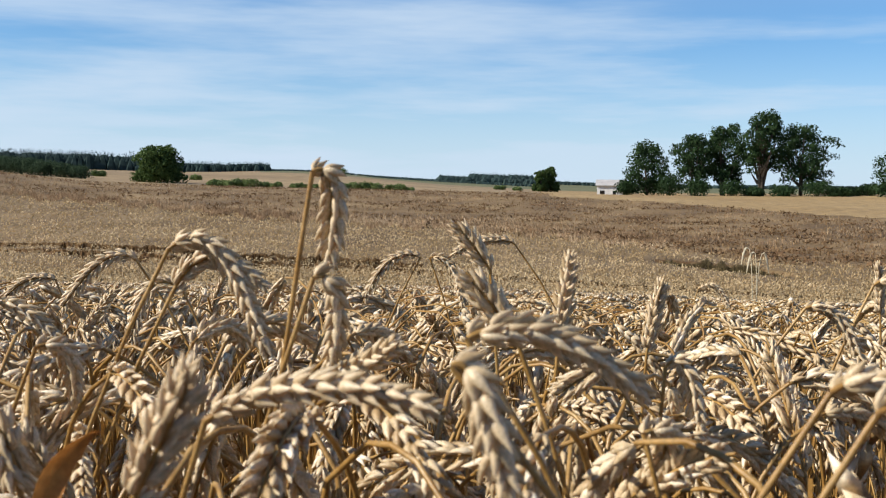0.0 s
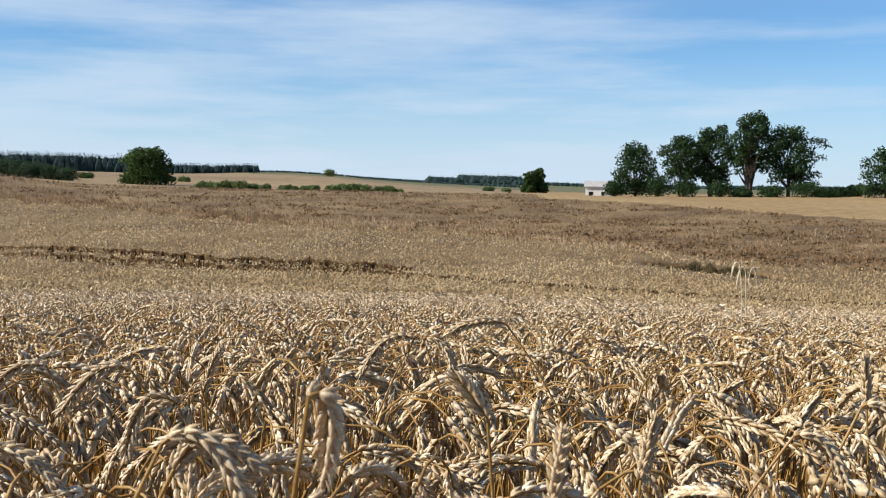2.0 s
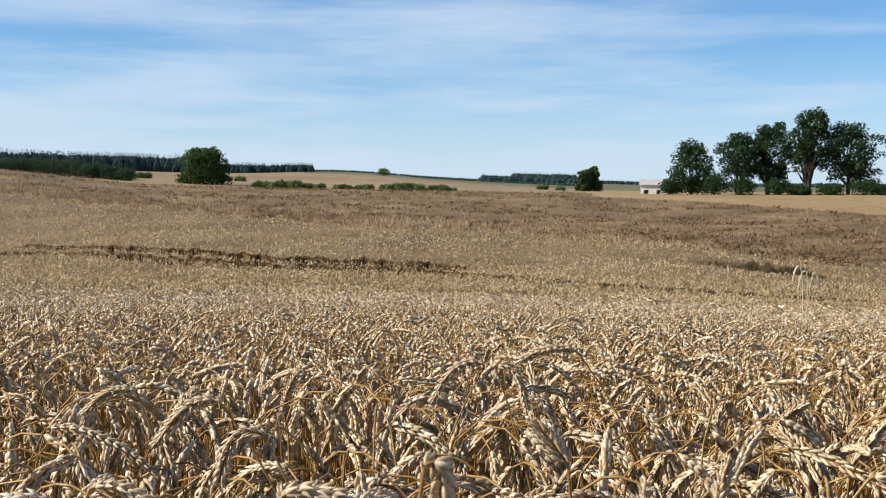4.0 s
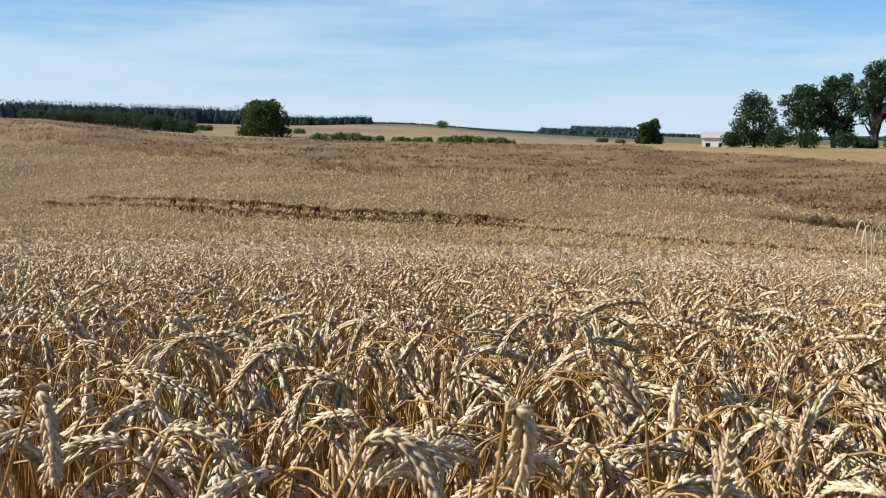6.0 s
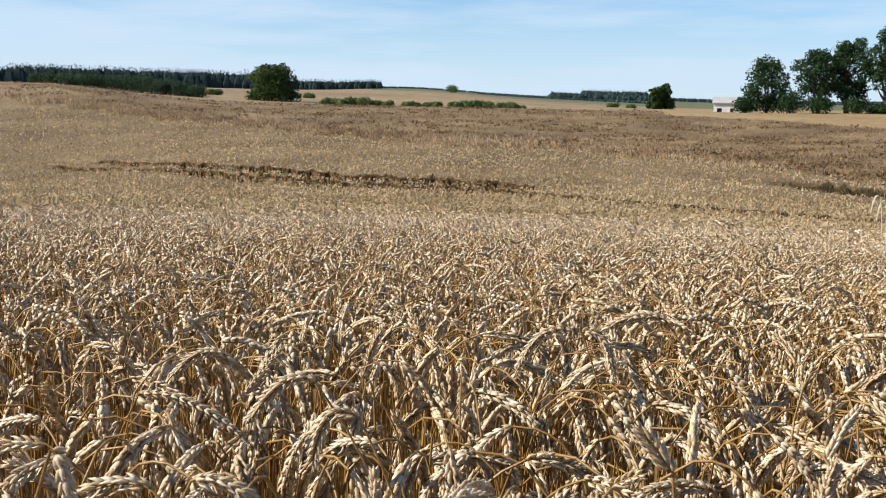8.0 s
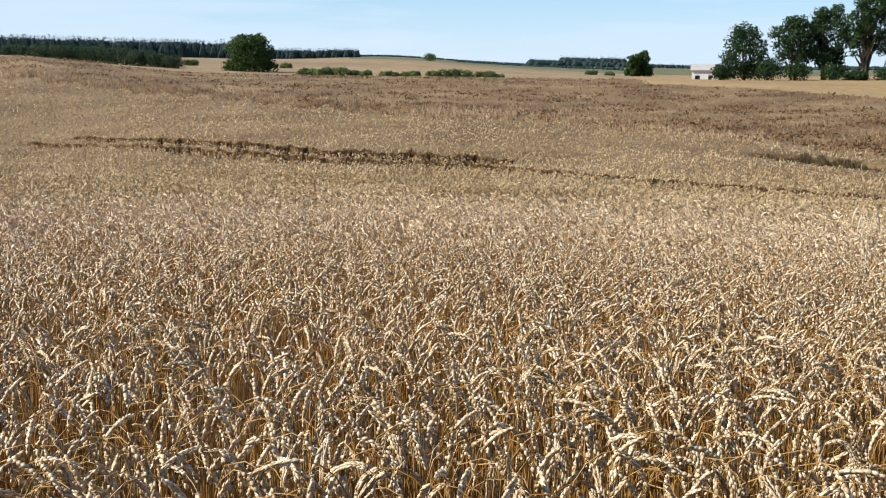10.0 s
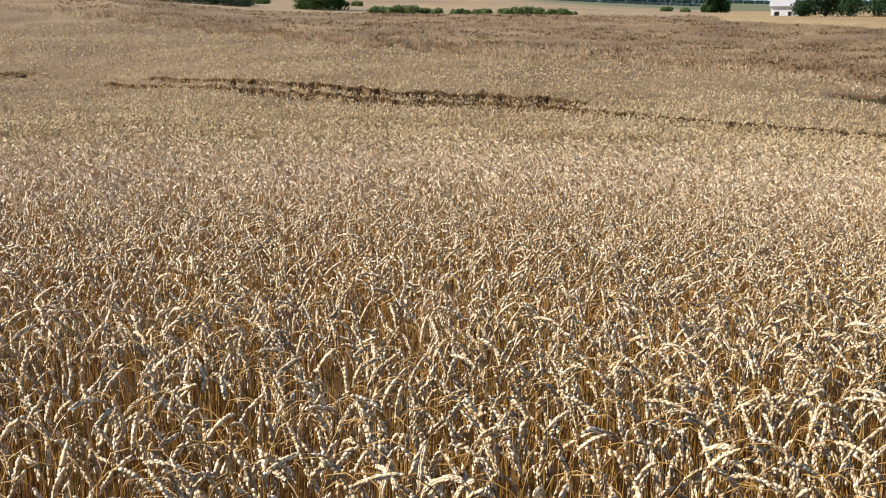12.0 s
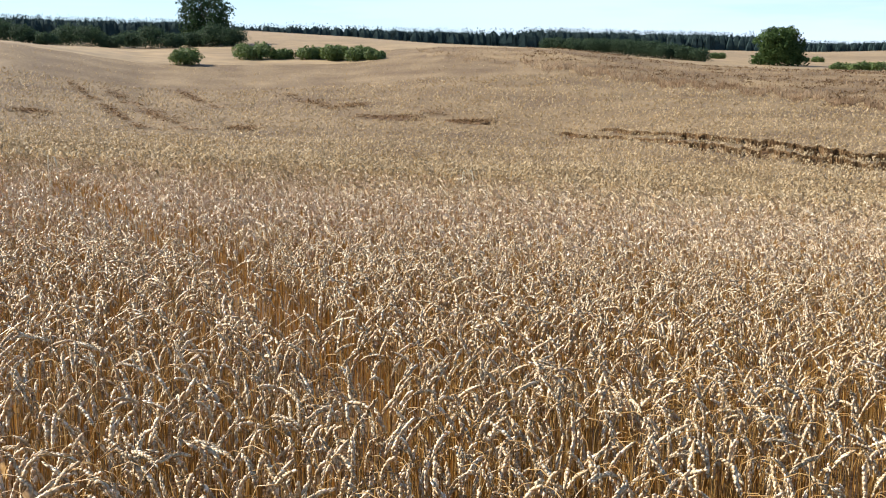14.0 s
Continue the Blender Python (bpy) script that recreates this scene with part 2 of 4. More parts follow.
PATCHES = ((-14.3, 76, 3.4, 2.2), (41.2, 104, 0.7, 2.0), (51.3, 108, 0.8, 1.6), (33.6, 112, 1.6, 1.6), (35.6, 125, 0.8, 1.8), (29.5, 108, 1.2, 1.5))
LANES = (((-68.9, 72.1), (-107.8, 97.8), 1.4), ((-72.0, 69.2), (-111.0, 94.9), 0.9), ((-84, 92), (-105, 107), 1.0), ((-64, 92), (-90, 110), 1.4), ((-52, 92), (-62, 99), 1.2),
         ((-2.9, 3.75), (-4.35, 5.0), 0.15), ((-4.35, 5.0), (-8.1, 8.0), 0.19), ((-8.1, 8.0), (-11.4, 10.1), 0.26), ((-11.4, 10.1), (-17, 13.8), 0.3))


def track_depth(az, r, x, y, lanes=True):
    """1 in a wheel track or a beaten-down patch, 0 in the standing crop."""
    d = np.zeros_like(r)
    for k, lo, hi in TRACKS:
        c, half = track_line(az, k)
        d = np.where((np.abs(r - c) < half) & (az > lo) & (az < hi), 1, d)
    # rutted hollow and small beaten patches
    for a, q, wa, wr in PATCHES:
        d = np.where(((az - a) / wa) ** 2 + ((r - q - (az - a) * 0.9) / wr) ** 2 < 1, 1, d)
    if not lanes:
        return d
    # lanes running up the slope, and the near lane
    for (ax, ay), (bx, by), w in LANES:
        ux, uy = bx - ax, by - ay
        s = np.clip(((x - ax) * ux + (y - ay) * uy) / (ux * ux + uy * uy), 0, 1)
        wob = 0.35 * w * (np.sin(s * np.hypot(ux, uy) * 2.7) + np.sin(s * np.hypot(ux, uy) * 6.1 + 1))
        d = np.where(np.hypot(x - ax - s * ux, y - ay - s * uy) < w + wob, 1, d)
    return d


def region(az, r, z):
    """0 wheat, 1 brown weeds, 2 golden stubble, 3 far ripe field, 4 green field."""
    rise = np.degrees(np.arctan2(z - datum(az), r))
    low = np.interp(az, [-22, -15.5, -10.5, -3.3, 5.5, 11, 17, 22, 25, 31, 36], [-3.6, -3.4, -2.85, -2.2, -1.84, -1.42, -0.87, -0.5, -0.3, 0.2, 2.0])
    low = low + 0.12 * np.sin(az * 3.1) + 0.08 * np.sin(az * 7.7 + 1)
    gold = np.interp(az, [-40, -22, -17, -12, -6, -3], [-1.5, -1.13, -0.91, -0.55, -0.3, 0.5])
    k = np.where(rise > low, 1, 0)
    k = np.where((rise > gold) & (az < -3) & (r > 100), 2, k)
    k = np.where((r > 225) & (k != 2), 3, k)
    k = np.where((r > 188) & (az > 34), 3, k)
    k = np.where((r > 520) & (az < 9), 4, k)
    return k


def grid_mesh(name, V, F, mats, idx=None, smooth=False):
    """A mesh from numpy arrays of places and of equal-sided faces."""
    me = bpy.data.meshes.new(name)
    F = np.asarray(F, np.int32)
    n, k = F.shape
    me.vertices.add(len(V))
    me.vertices.foreach_set("co", np.asarray(V, np.float32).ravel())
    me.loops.add(n * k)
    me.loops.foreach_set("vertex_index", F.ravel())
    me.polygons.add(n)
    me.polygons.foreach_set("loop_start", np.arange(0, n * k, k, dtype=np.int32))
    for m in mats:
        me.materials.append(m)
    if idx is not None:
        me.polygons.foreach_set("material_index", np.asarray(idx, np.int32))
    me.polygons.foreach_set("use_smooth", np.full(n, smooth))
    me.update(calc_edges=True)
    me.validate()
    return me


rng = np.random.default_rng(7)


def build_ground():
    az = np.concatenate([np.arange(-180, -32, 4.0), np.arange(-32, 62, 0.45), np.arange(62, 180, 4.0)])
    r = np.concatenate([[0.0005], np.geomspace(0.4, 28, 26), np.arange(28.8, 112, 0.7), np.arange(112, 300, 3.0), np.geomspace(302, 4800, 46)])
    A, R = np.meshgrid(az, r)
    X, Y = -R * np.sin(np.radians(A)), R * np.cos(np.radians(A))
    Z = top(X, Y)
    reg = region(A, R, Z)
    drop = np.interp(R, [0, 26, 45, 80, 170, 260], [0.80, 0.70, 0.34, 0.14, 0.14, 0.0])
    Z = Z - drop - track_depth(A, R, X, Y, False) * np.interp(R, [0, 26, 40, 110, 116], [0, 0, 0.6, 0.6, 0])
    Z = Z + (rng.random(Z.shape) - 0.5) * np.interp(R, [0, 30, 60, 250, 300], [0.02, 0.05, 0.1, 0.14, 0.0])
    n, m = A.shape
    i, j = np.meshgrid(np.arange(n - 1), np.arange(m), indexing="ij")
    a, b = i * m + j, i * m + (j + 1) % m
    F = np.stack([a, b, b + m, a + m], -1).reshape(-1, 4)
    beaten = (track_depth(A, R, X, Y, False) > 0.5) & (R < 115)
    kind = np.where((R < 15) | beaten, 0, np.array([1, 2, 3, 4, 5])[reg])[:-1].reshape(-1)
    me = grid_mesh("ground", np.stack([X, Y, Z], -1).reshape(-1, 3), F, [M_SOIL, M_CROP, M_BROWN, M_STUB, M_PINK, M_GREEN], kind, True)
    tagged(new("ground", me), "rolling dry farmland, soil under wheat, brown weeds and stubble", "ground", kind="structure")


build_ground()


# ---- wheat ----
def tube(P, rad, sides):
    """Triangles of a tube along the points P with a radius at each."""
    P = np.asarray(P, float)
    T = np.gradient(P, axis=0)
    T /= np.linalg.norm(T, axis=1)[:, None] + 1e-9
    ref = np.array([0.13, 0.99, 0.05])
    N = np.cross(T, ref)
    N /= np.linalg.norm(N, axis=1)[:, None] + 1e-9
    B = np.cross(T, N)
    a = np.arange(sides) * 2 * np.pi / sides
    V = (P[:, None] + np.asarray(rad)[:, None, None] * (np.cos(a)[None, :, None] * N[:, None] + np.sin(a)[None, :, None] * B[:, None])).reshape(-1, 3)
    F = []
    for i in range(len(P) - 1):
        for j in range(sides):
            q, w = i * sides + j, i * sides + (j + 1) % sides
            F += [(q, w, w + sides), (q, w + sides, q + sides)]
    return V, np.array(F)


def join(pieces):
    """Pieces (V, F, material) as one (V, F, material per face)."""
    V, F, M, o = [], [], [], 0
    for v, f, m in pieces:
        V.append(v)
        F.append(f + o)
        M.append(np.full(len(f), m))
        o += len(v)
    return np.concatenate(V), np.concatenate(F), np.concatenate(M)


def seed_shape(sides, rings, length=0.0128, width=0.0026, flat=0.72):
    """A pointed husk along +z from the origin, keeled and slightly bowed."""
    t = np.linspace(0, 1, rings + 1)
    rad = width * np.interp(t, [0, 0.15, 0.4, 0.68, 0.88, 1], [0.35, 0.85, 1.0, 0.66, 0.22, 0.02])
    P = np.stack([0.0012 * np.sin(t * 3.0), 0 * t, t * length], -1)
    a = np.arange(sides) * 2 * np.pi / sides
    V = (P[:, None] + rad[:, None, None] * np.stack([np.cos(a) * flat, np.sin(a), 0 * a], -1)[None]).reshape(-1, 3)
    F = []
    for i in range(rings):
        for j in range(sides):
            q, w = i * sides + j, i * sides + (j + 1) % sides
            F += [(q, w, w + sides), (q, w + sides, q + sides)]
    return V, np.array(F)


def spin(V, axis, deg):
    return V @ np.array(Matrix.Rotation(radians(deg), 3, axis)).T


def husk(length, width, flat=0.72):
    """A plain pointed husk of sixteen triangles along +z."""
    ring = [(math.cos(a) * flat, math.sin(a)) for a in (0, math.pi / 2, math.pi, 1.5 * math.pi)]
    V = [(0, 0, -0.06 * length)]
    V += [(0.0007 + x * width, y * width, 0.28 * length) for x, y in ring]
    V += [(0.0012 + x * width * 0.72, y * width * 0.72, 0.64 * length) for x, y in ring] + [(0.0002, 0, length)]
    F = []
    for j in range(4):
        k = (j + 1) % 4
        F += [(0, 1 + k, 1 + j), (1 + j, 1 + k, 5 + k), (1 + j, 5 + k, 5 + j), (5 + j, 5 + k, 9)]
    return np.array(V), np.array(F)


def spikelet_shape(level):
    """Husks fanned in one spikelet: it points along +z and leans to +x."""
    if level == 0:
        one = seed_shape(7, 5)
        fan = ((-33, 25, 1.0), (33, 25, 1.0), (0, 40, 1.05), (-15, 9, 1.0), (16, 12, 0.95))
    elif level == 1:
        one = seed_shape(4, 3)
        fan = ((-28, 20, 0.98), (28, 20, 0.98), (0, 34, 1.02))
        one = (one[0] * np.array([1.25, 1.25, 1.0]), one[1])
    else:
        one = husk(0.0150, 0.0036)
        fan = ((-15, 8, 1.0), (15, 14, 1.05))
    return join([(spin(spin(one[0] * s, "X", ax), "Y", ay), one[1], 0) for ax, ay, s in fan])[:2]


SPIKE = [spikelet_shape(k) for k in (0, 1, 2)]


def frames_along(P, twist):
    """Tangent, side and face vectors along an ear, with a turn of the ear about its own line."""
    P = np.asarray(P, float)
    T = np.gradient(P, axis=0)
    T /= np.linalg.norm(T, axis=1)[:, None]
    s = np.cross(T[0], (0.3, 0.5, 0.8))
    s /= np.linalg.norm(s)
    out = []
    for t in T:
        s = s - t * np.dot(s, t)
        s /= np.linalg.norm(s)
        f = np.cross(t, s)
        out.append((t, s * math.cos(twist) + f * math.sin(twist)))
    return out


def spikelet_poses(P, twist, count):
    """4x4 poses of the spikelets in two rows up the ear."""
    P = np.asarray(P, float)
    seg = np.concatenate([[0], np.cumsum(np.linalg.norm(np.diff(P, axis=0), axis=1))])
    fr = frames_along(P, twist)
    poses = []
    for k in range(count):
        u = (k + 0.3) / count * seg[-1] * 0.93
        i = min(int(np.searchsorted(seg, u)), len(P) - 1)
        f = 0 if i == 0 else (u - seg[i - 1]) / (seg[i] - seg[i - 1])
        p = P[max(i - 1, 0)] * (1 - f) + P[i] * f
        t, s = fr[i]
        sgn = 1 if k % 2 else -1
        lean_out = 0 if k == count - 1 else sgn
        x = s * (lean_out if lean_out else 1)
        jit = 0.2 * math.sin(k * 12.9898 + twist * 7)
        x = x * math.cos(jit) + np.cross(t, x) * math.sin(jit)
        tilt = 0.12 * math.sin(k * 4.17 + twist * 3)
        t, x = t * math.cos(tilt) + x * math.sin(tilt), x * math.cos(tilt) - t * math.sin(tilt)
        y = np.cross(t, x)
        g = 0.78 + 0.3 * math.sin(math.pi * min(1, (k + 2.5) / (count + 2)))
        g *= 0.94 + 0.12 * ((k * 37 % 11) / 11)
        m = np.eye(4)
        m[:3, 0], m[:3, 1], m[:3, 2] = x * g * 0.95, y * g * 0.95, t * g * 1.18
        m[:3, 3] = p + x * 0.0012 * (lean_out != 0)
        poses.append(m)
    return poses


def bezier(a, b, c, n):
    t = np.linspace(0, 1, n)[:, None]
    a, b, c = (np.asarray(v, float) for v in (a, b, c))
    return a * (1 - t) ** 2 + 2 * b * t * (1 - t) + c * t * t


def stalk_line(height, lean, neck, droop, length, n_stem, n_ear, sway=0.0):
    """The line of a stalk that leans over to +x and of its ear: heading from upright in degrees at foot, neck and tip. Its neck top is at z = 0."""
    hs = np.array([0, 0.4, 0.7, 0.82, 0.86, 0.885, 0.91, 0.93, 0.95, 0.97, 0.985, 1.0])
    head = lean + (neck - lean) * np.clip((hs - 0.83) / 0.17, 0, 1) ** 1.3
    pts = [np.zeros(3)]
    for k in range(1, 12):
        h, step = (head[k] + head[k - 1]) / 2, height * (hs[k] - hs[k - 1])
        pts.append(pts[-1] + step * np.array([math.sin(radians(h)), sway * math.sin(radians(h)) * 0.3, math.cos(radians(h))]))
    ear = [pts[-1]]
    for k in range(1, 13):
        h = neck + (droop - neck) * (k / 12) ** 0.6
        ear.append(ear[-1] + length / 12 * np.array([math.sin(radians(h)), sway * math.sin(radians(h)), math.cos(radians(h))]))
    pts, ear = np.array(pts), np.array(ear)
    hi = max(pts[:, 2].max(), ear[:, 2].max())
    sh = np.array([pts[0, 0], 0, hi])
    pts, ear = pts - sh, ear - sh
    return pts[{8: [0, 2, 3, 5, 7, 8, 9, 11], 6: [0, 3, 5, 7, 9, 11], 5: [0, 3, 6, 9, 11], 3: [0, 4, 11]}[n_stem]], ear[np.linspace(0, 12, n_ear).round().astype(int)]


def leaf_blade(at, heading, length, seed):
    """A dry curled strap leaf hanging from a stalk."""
    g = np.random.default_rng(seed)
    n = 9
    t = np.linspace(0, 1, n)
    out = np.array([math.cos(heading), math.sin(heading), 0])
    side = np.array([-math.sin(heading), math.cos(heading), 0])
    P = at + out * (length * 0.7 * t ** 0.9)[:, None] + np.array([0, 0, 1.0]) * (length * (0.5 * t - 1.0 * t ** 2.2))[:, None]
    w = 0.0036 * np.sin(np.pi * np.clip(t * 0.9 + 0.1, 0, 1)) ** 0.6
    tw = t * g.uniform(1, 4)
    d = side * np.cos(tw)[:, None] + np.array([0, 0, 1.0]) * np.sin(tw)[:, None]
    V = np.concatenate([P - d * w[:, None], P + d * w[:, None] + out * 0.001, P + np.array([0, 0, -0.0012])])
    F = []
    for i in range(n - 1):
        for a, b in ((0, 2 * n), (2 * n, n)):
            F += [(a + i, b + i, b + i + 1), (a + i, b + i + 1, a + i + 1)]
    return V, np.array(F)


def ear_mesh_data(ear, twist, level, count):
    pieces = [(*tube(ear, np.linspace(0.0013, 0.0008, len(ear)), 4), 1)] if level < 2 else []
    sv, sf = SPIKE[level]
    for m in spikelet_poses(ear, twist, count):
        pieces.append((sv @ m[:3, :3].T + m[:3, 3], sf, 0))
    return join(pieces)


def habit(g):
    """Random habit of one stalk: lean, neck and droop headings, ear length."""
    kind = g.random()
    if kind < 0.60:
        neck, droop = g.uniform(95, 145), g.uniform(158, 184)
    elif kind < 0.80:
        neck, droop = g.uniform(45, 85), g.uniform(110, 160)
    else:
        neck, droop = g.uniform(3, 30), g.uniform(20, 70)
    return g.uniform(0, 7), neck, droop, g.uniform(0.088, 0.118), g.uniform(-0.5, 0.5)


def variant(level, g):
    lean, neck, droop, length, sway = habit(g)
    h = 0.86
    if level == 1:
        st, ear = stalk_line(h, lean, neck, droop, length, 8, 13, sway)
        return st, ear
    if level == 2:
        st, ear = stalk_line(h, lean, neck, droop, length, 6, 10, sway)
        v, f, m = ear_mesh_data(ear, g.uniform(0, 3), 2, 22)
        return join([(v, f, 0), (*tube(st, np.full(6, 0.0014), 3), 1)])
    if level == 3:
        st, ear = stalk_line(h, lean, neck, droop, length * 1.05, 5, 8, sway)
        grain = np.array([(0, 0, 0), (0.0052, 0, 0.006), (0.001, 0.0062, 0.006), (-0.004, 0, 0.006), (0.001, -0.0062, 0.006), (0.0030, 0, 0.0195)])
        faces = np.array([(0, 2, 1), (0, 3, 2), (0, 4, 3), (0, 1, 4), (5, 1, 2), (5, 2, 3), (5, 3, 4), (5, 4, 1)])
        turn = g.uniform(0, 3)
        pieces = [(grain @ m[:3, :3].T + m[:3, 3], faces, 0) for m in spikelet_poses(ear, turn, 17)]
        return join(pieces + [(*tube(st, np.full(5, 0.0014), 3), 1)])
    if level == 4:
        st, ear = stalk_line(h, lean, neck, droop, length * 1.08, 3, 7, sway)
        grain = np.array([(0, 0, -0.004), (0.0068, 0, 0.008), (-0.001, 0.0068, 0.008), (-0.001, -0.0068, 0.008), (0.0045, 0, 0.026)])
        faces = np.array([(0, 2, 1), (0, 3, 2), (0, 1, 3), (4, 1, 2), (4, 2, 3), (4, 3, 1)])
        turn = g.uniform(0, 3)
        pieces = [(grain @ m[:3, :3].T + m[:3, 3], faces, 0) for m in spikelet_poses(ear, turn, 8)]
        return join(pieces + [(*tube(st[1:], np.full(2, 0.0022), 3), 1)])
    if level == 5:
        st, ear = stalk_line(h, lean, neck, droop, length * 1.05, 3, 7, sway)
        grain = np.array([(0, 0, -0.006), (0.0078, 0, 0.012), (-0.002, 0.0078, 0.012), (-0.002, -0.0078, 0.012), (0.004, 0, 0.036)])
        faces = np.array([(0, 2, 1), (0, 3, 2), (0, 1, 3), (4, 1, 2), (4, 2, 3), (4, 3, 1)])
        return join([(grain @ m[:3, :3].T + m[:3, 3], faces, 0) for m in spikelet_poses(ear, g.uniform(0, 3), 4)])
    st, ear = stalk_line(h, lean, neck, droop, length * 0.98, 3, 3, sway)
    side = np.array([0.2, 1.0, 0.0])
    wide = np.array([0.0030, 0.0056, 0.0015])[:, None]
    V = np.concatenate([ear - side * wide, ear + np.array([0.009, 0, 0.017]), ear + side * wide])
    F = [f for k in range(2) for a in (0, 3) for f in ((a + k, a + 3 + k, a + 4 + k), (a + k, a + 4 + k, a + 1 + k))]
    return V, np.array(F), np.zeros(len(F))


def scatter(name, label, variants, spots, mats, z_jitter, grow=1.0, size=1.27, smooth=True):
    """Stalks of the given shapes at spots (x, y), all in one mesh of the kind that nobody could count."""
    Vs, Fs, Ms, o = [], [], [], 0
    pick = rng.integers(0, len(variants), len(spots))
    for k, (V, F, M) in enumerate(variants):
        P = spots[pick == k]
        n = len(P)
        if not n:
            continue
        a = rng.uniform(0, 2 * np.pi, n)
        # more ears nod away from the wind, to the right and towards the path
        a = np.where(rng.random(n) < 0.4, rng.normal(-0.7, 0.8, n), a)
        s = rng.normal(1.0, 0.09, n)
        V = V * size
        c, d = np.cos(a) * s * grow, np.sin(a) * s * grow
        W = np.empty((n, len(V), 3), np.float32)
        W[..., 0] = V[None, :, 0] * c[:, None] - V[None, :, 1] * d[:, None] + P[:, 0, None]
        W[..., 1] = V[None, :, 0] * d[:, None] + V[None, :, 1] * c[:, None] + P[:, 1, None]
        W[..., 2] = V[None, :, 2] + (top(P[:, 0], P[:, 1]) + 0.055 - rng.gamma(2.0, z_jitter, n))[:, None]
        Vs.append(W.reshape(-1, 3))
        Fs.append((F[None] + (np.arange(n) * len(V))[:, None, None] + o).reshape(-1, 3))
        Ms.append(np.tile(M, n))
        o += n * len(V)
    me = grid_mesh(name, np.concatenate(Vs), np.concatenate(Fs), mats, np.concatenate(Ms), smooth)
    return tagged(new(name, me), label, "wheat", kind="stuff")


def spots_in(r0, r1, a0, a1, density):
    n = int(density * radians(a1 - a0) * 0.5 * (r1 ** 2 - r0 ** 2))
    r = np.sqrt(rng.uniform(r0 ** 2, r1 ** 2, n))
    az = rng.uniform(a0, a1, n)
    x, y = -r * np.sin(np.radians(az)), r * np.cos(np.radians(az))
    # loose drill rows and thin places
    keep = track_depth(az, r, x, y) < 0.5
    keep &= (0.5 + 0.5 * np.sin(x * 2.1 + np.sin(y * 1.7)) * np.sin(y * 1.9 + np.sin(x * 1.3))) > rng.random(n) * 0.7 - 0.4
    tuft = 0.5 + 0.25 * np.sin(x * 13.1 + 2.1 * np.sin(y * 7.3)) * np.sin(y * 14.7 + 1.9 * np.sin(x * 6.1)) * 2
    keep &= 0.22 + 1.25 * tuft > rng.random(n)
    return np.stack([x[keep], y[keep]], -1)


def part(name, me, parent, label="", m=None):
    ob = new(name, me)
    ob.parent = parent
    if m is not None:
        ob.matrix_basis = m
    if label:
        ob["label"] = label
    return ob


SPIKE_MESH = grid_mesh("spikelet", SPIKE[0][0], SPIKE[0][1], [M_EAR], smooth=True)


SWAY = []                            # things that the breeze stirs, and by how many degrees


def close_stalk(root, neck, mid, tip, twist=0.0, count=19, label="tall ripe wheat stalk with a nodding pale ear", bow=(0, 0, 0)):
    """One wheat plant close to the eye: foot on the ground at root (x, y), ear from neck over mid to tip."""
    neck, mid, tip = (np.array(v, float) for v in (neck, mid, tip))
    foot = np.array([root[0], root[1], float(top(root[0], root[1])) - 0.80])
    plant = tagged(new("wheat_plant"), label, "wheat", group="wheat stalks close by")
    plant.location = foot
    neck_l, tip_l = neck - foot, tip - foot
    mid_l = 2 * (mid - foot) - 0.5 * (neck_l + tip_l)
    ear = bezier(neck_l, mid_l, tip_l, 15)
    ctrl = neck_l * 0.62 + np.array(bow, float) + np.array([0, 0, 0.06])
    stem = bezier((0, 0, 0), ctrl, neck_l, 12)
    part("stem", grid_mesh("stem", *tube(stem, np.linspace(0.0021, 0.0014, 12), 7), [M_STEM], smooth=True), plant, "golden straw")
    e = part("ear", grid_mesh("ear", *tube(ear, np.linspace(0.0014, 0.0008, 15), 5), [M_STEM], smooth=True), plant, "ripe ear with overlapping husks")
    for m in spikelet_poses(ear, twist, count):
        part("spikelet", SPIKE_MESH, e, m=Matrix(m.tolist()))
    SWAY.append((plant, 0.1))
    return plant


close_stalk((-0.183, 0.592), (-0.067, 0.592, 0.870), (-0.057, 0.602, 0.862), (-0.061, 0.612, 0.815), 0.4, 13, "pale wheat ear sharply hooked over on a tall straw", bow=(0.000, 0, 0))
close_stalk((-0.225, 0.570), (-0.065, 0.570, 0.814), (-0.054, 0.580, 0.805), (-0.058, 0.590, 0.761), 1.2, 12, "pale wheat ear sharply hooked over on a tall straw", bow=(-0.032, 0, 0))
close_stalk((-0.331, 0.685), (-0.171, 0.685, 0.822), (-0.138, 0.685, 0.820), (-0.107, 0.685, 0.751), 0.3, 21, "tall wheat stalk arching over with a heavy grey ear", bow=(-0.085, 0, 0))
close_stalk((0.047, 0.770), (0.087, 0.770, 0.752), (0.091, 0.770, 0.785), (0.095, 0.770, 0.818), 1.5, 13, "upright ripe wheat ear with pale husks", bow=(0.000, 0, 0))
close_stalk((0.107, 0.900), (0.045, 0.900, 0.796), (0.030, 0.900, 0.816), (0.015, 0.900, 0.835), 0.8, 11, "dark brown wheat ear leaning over", bow=(0.000, 0, 0))
close_stalk((-0.251, 0.440), (-0.091, 0.440, 0.764), (-0.045, 0.425, 0.782), (0.009, 0.410, 0.774), 0.6, 21, "pale wheat ear bent level on its straw", bow=(-0.015, 0, 0))
close_stalk((0.177, 0.440), (0.017, 0.440, 0.800), (0.052, 0.450, 0.801), (0.098, 0.460, 0.772), 0.9, 18, "brown wheat ear arching over close by", bow=(0.118, 0, 0))
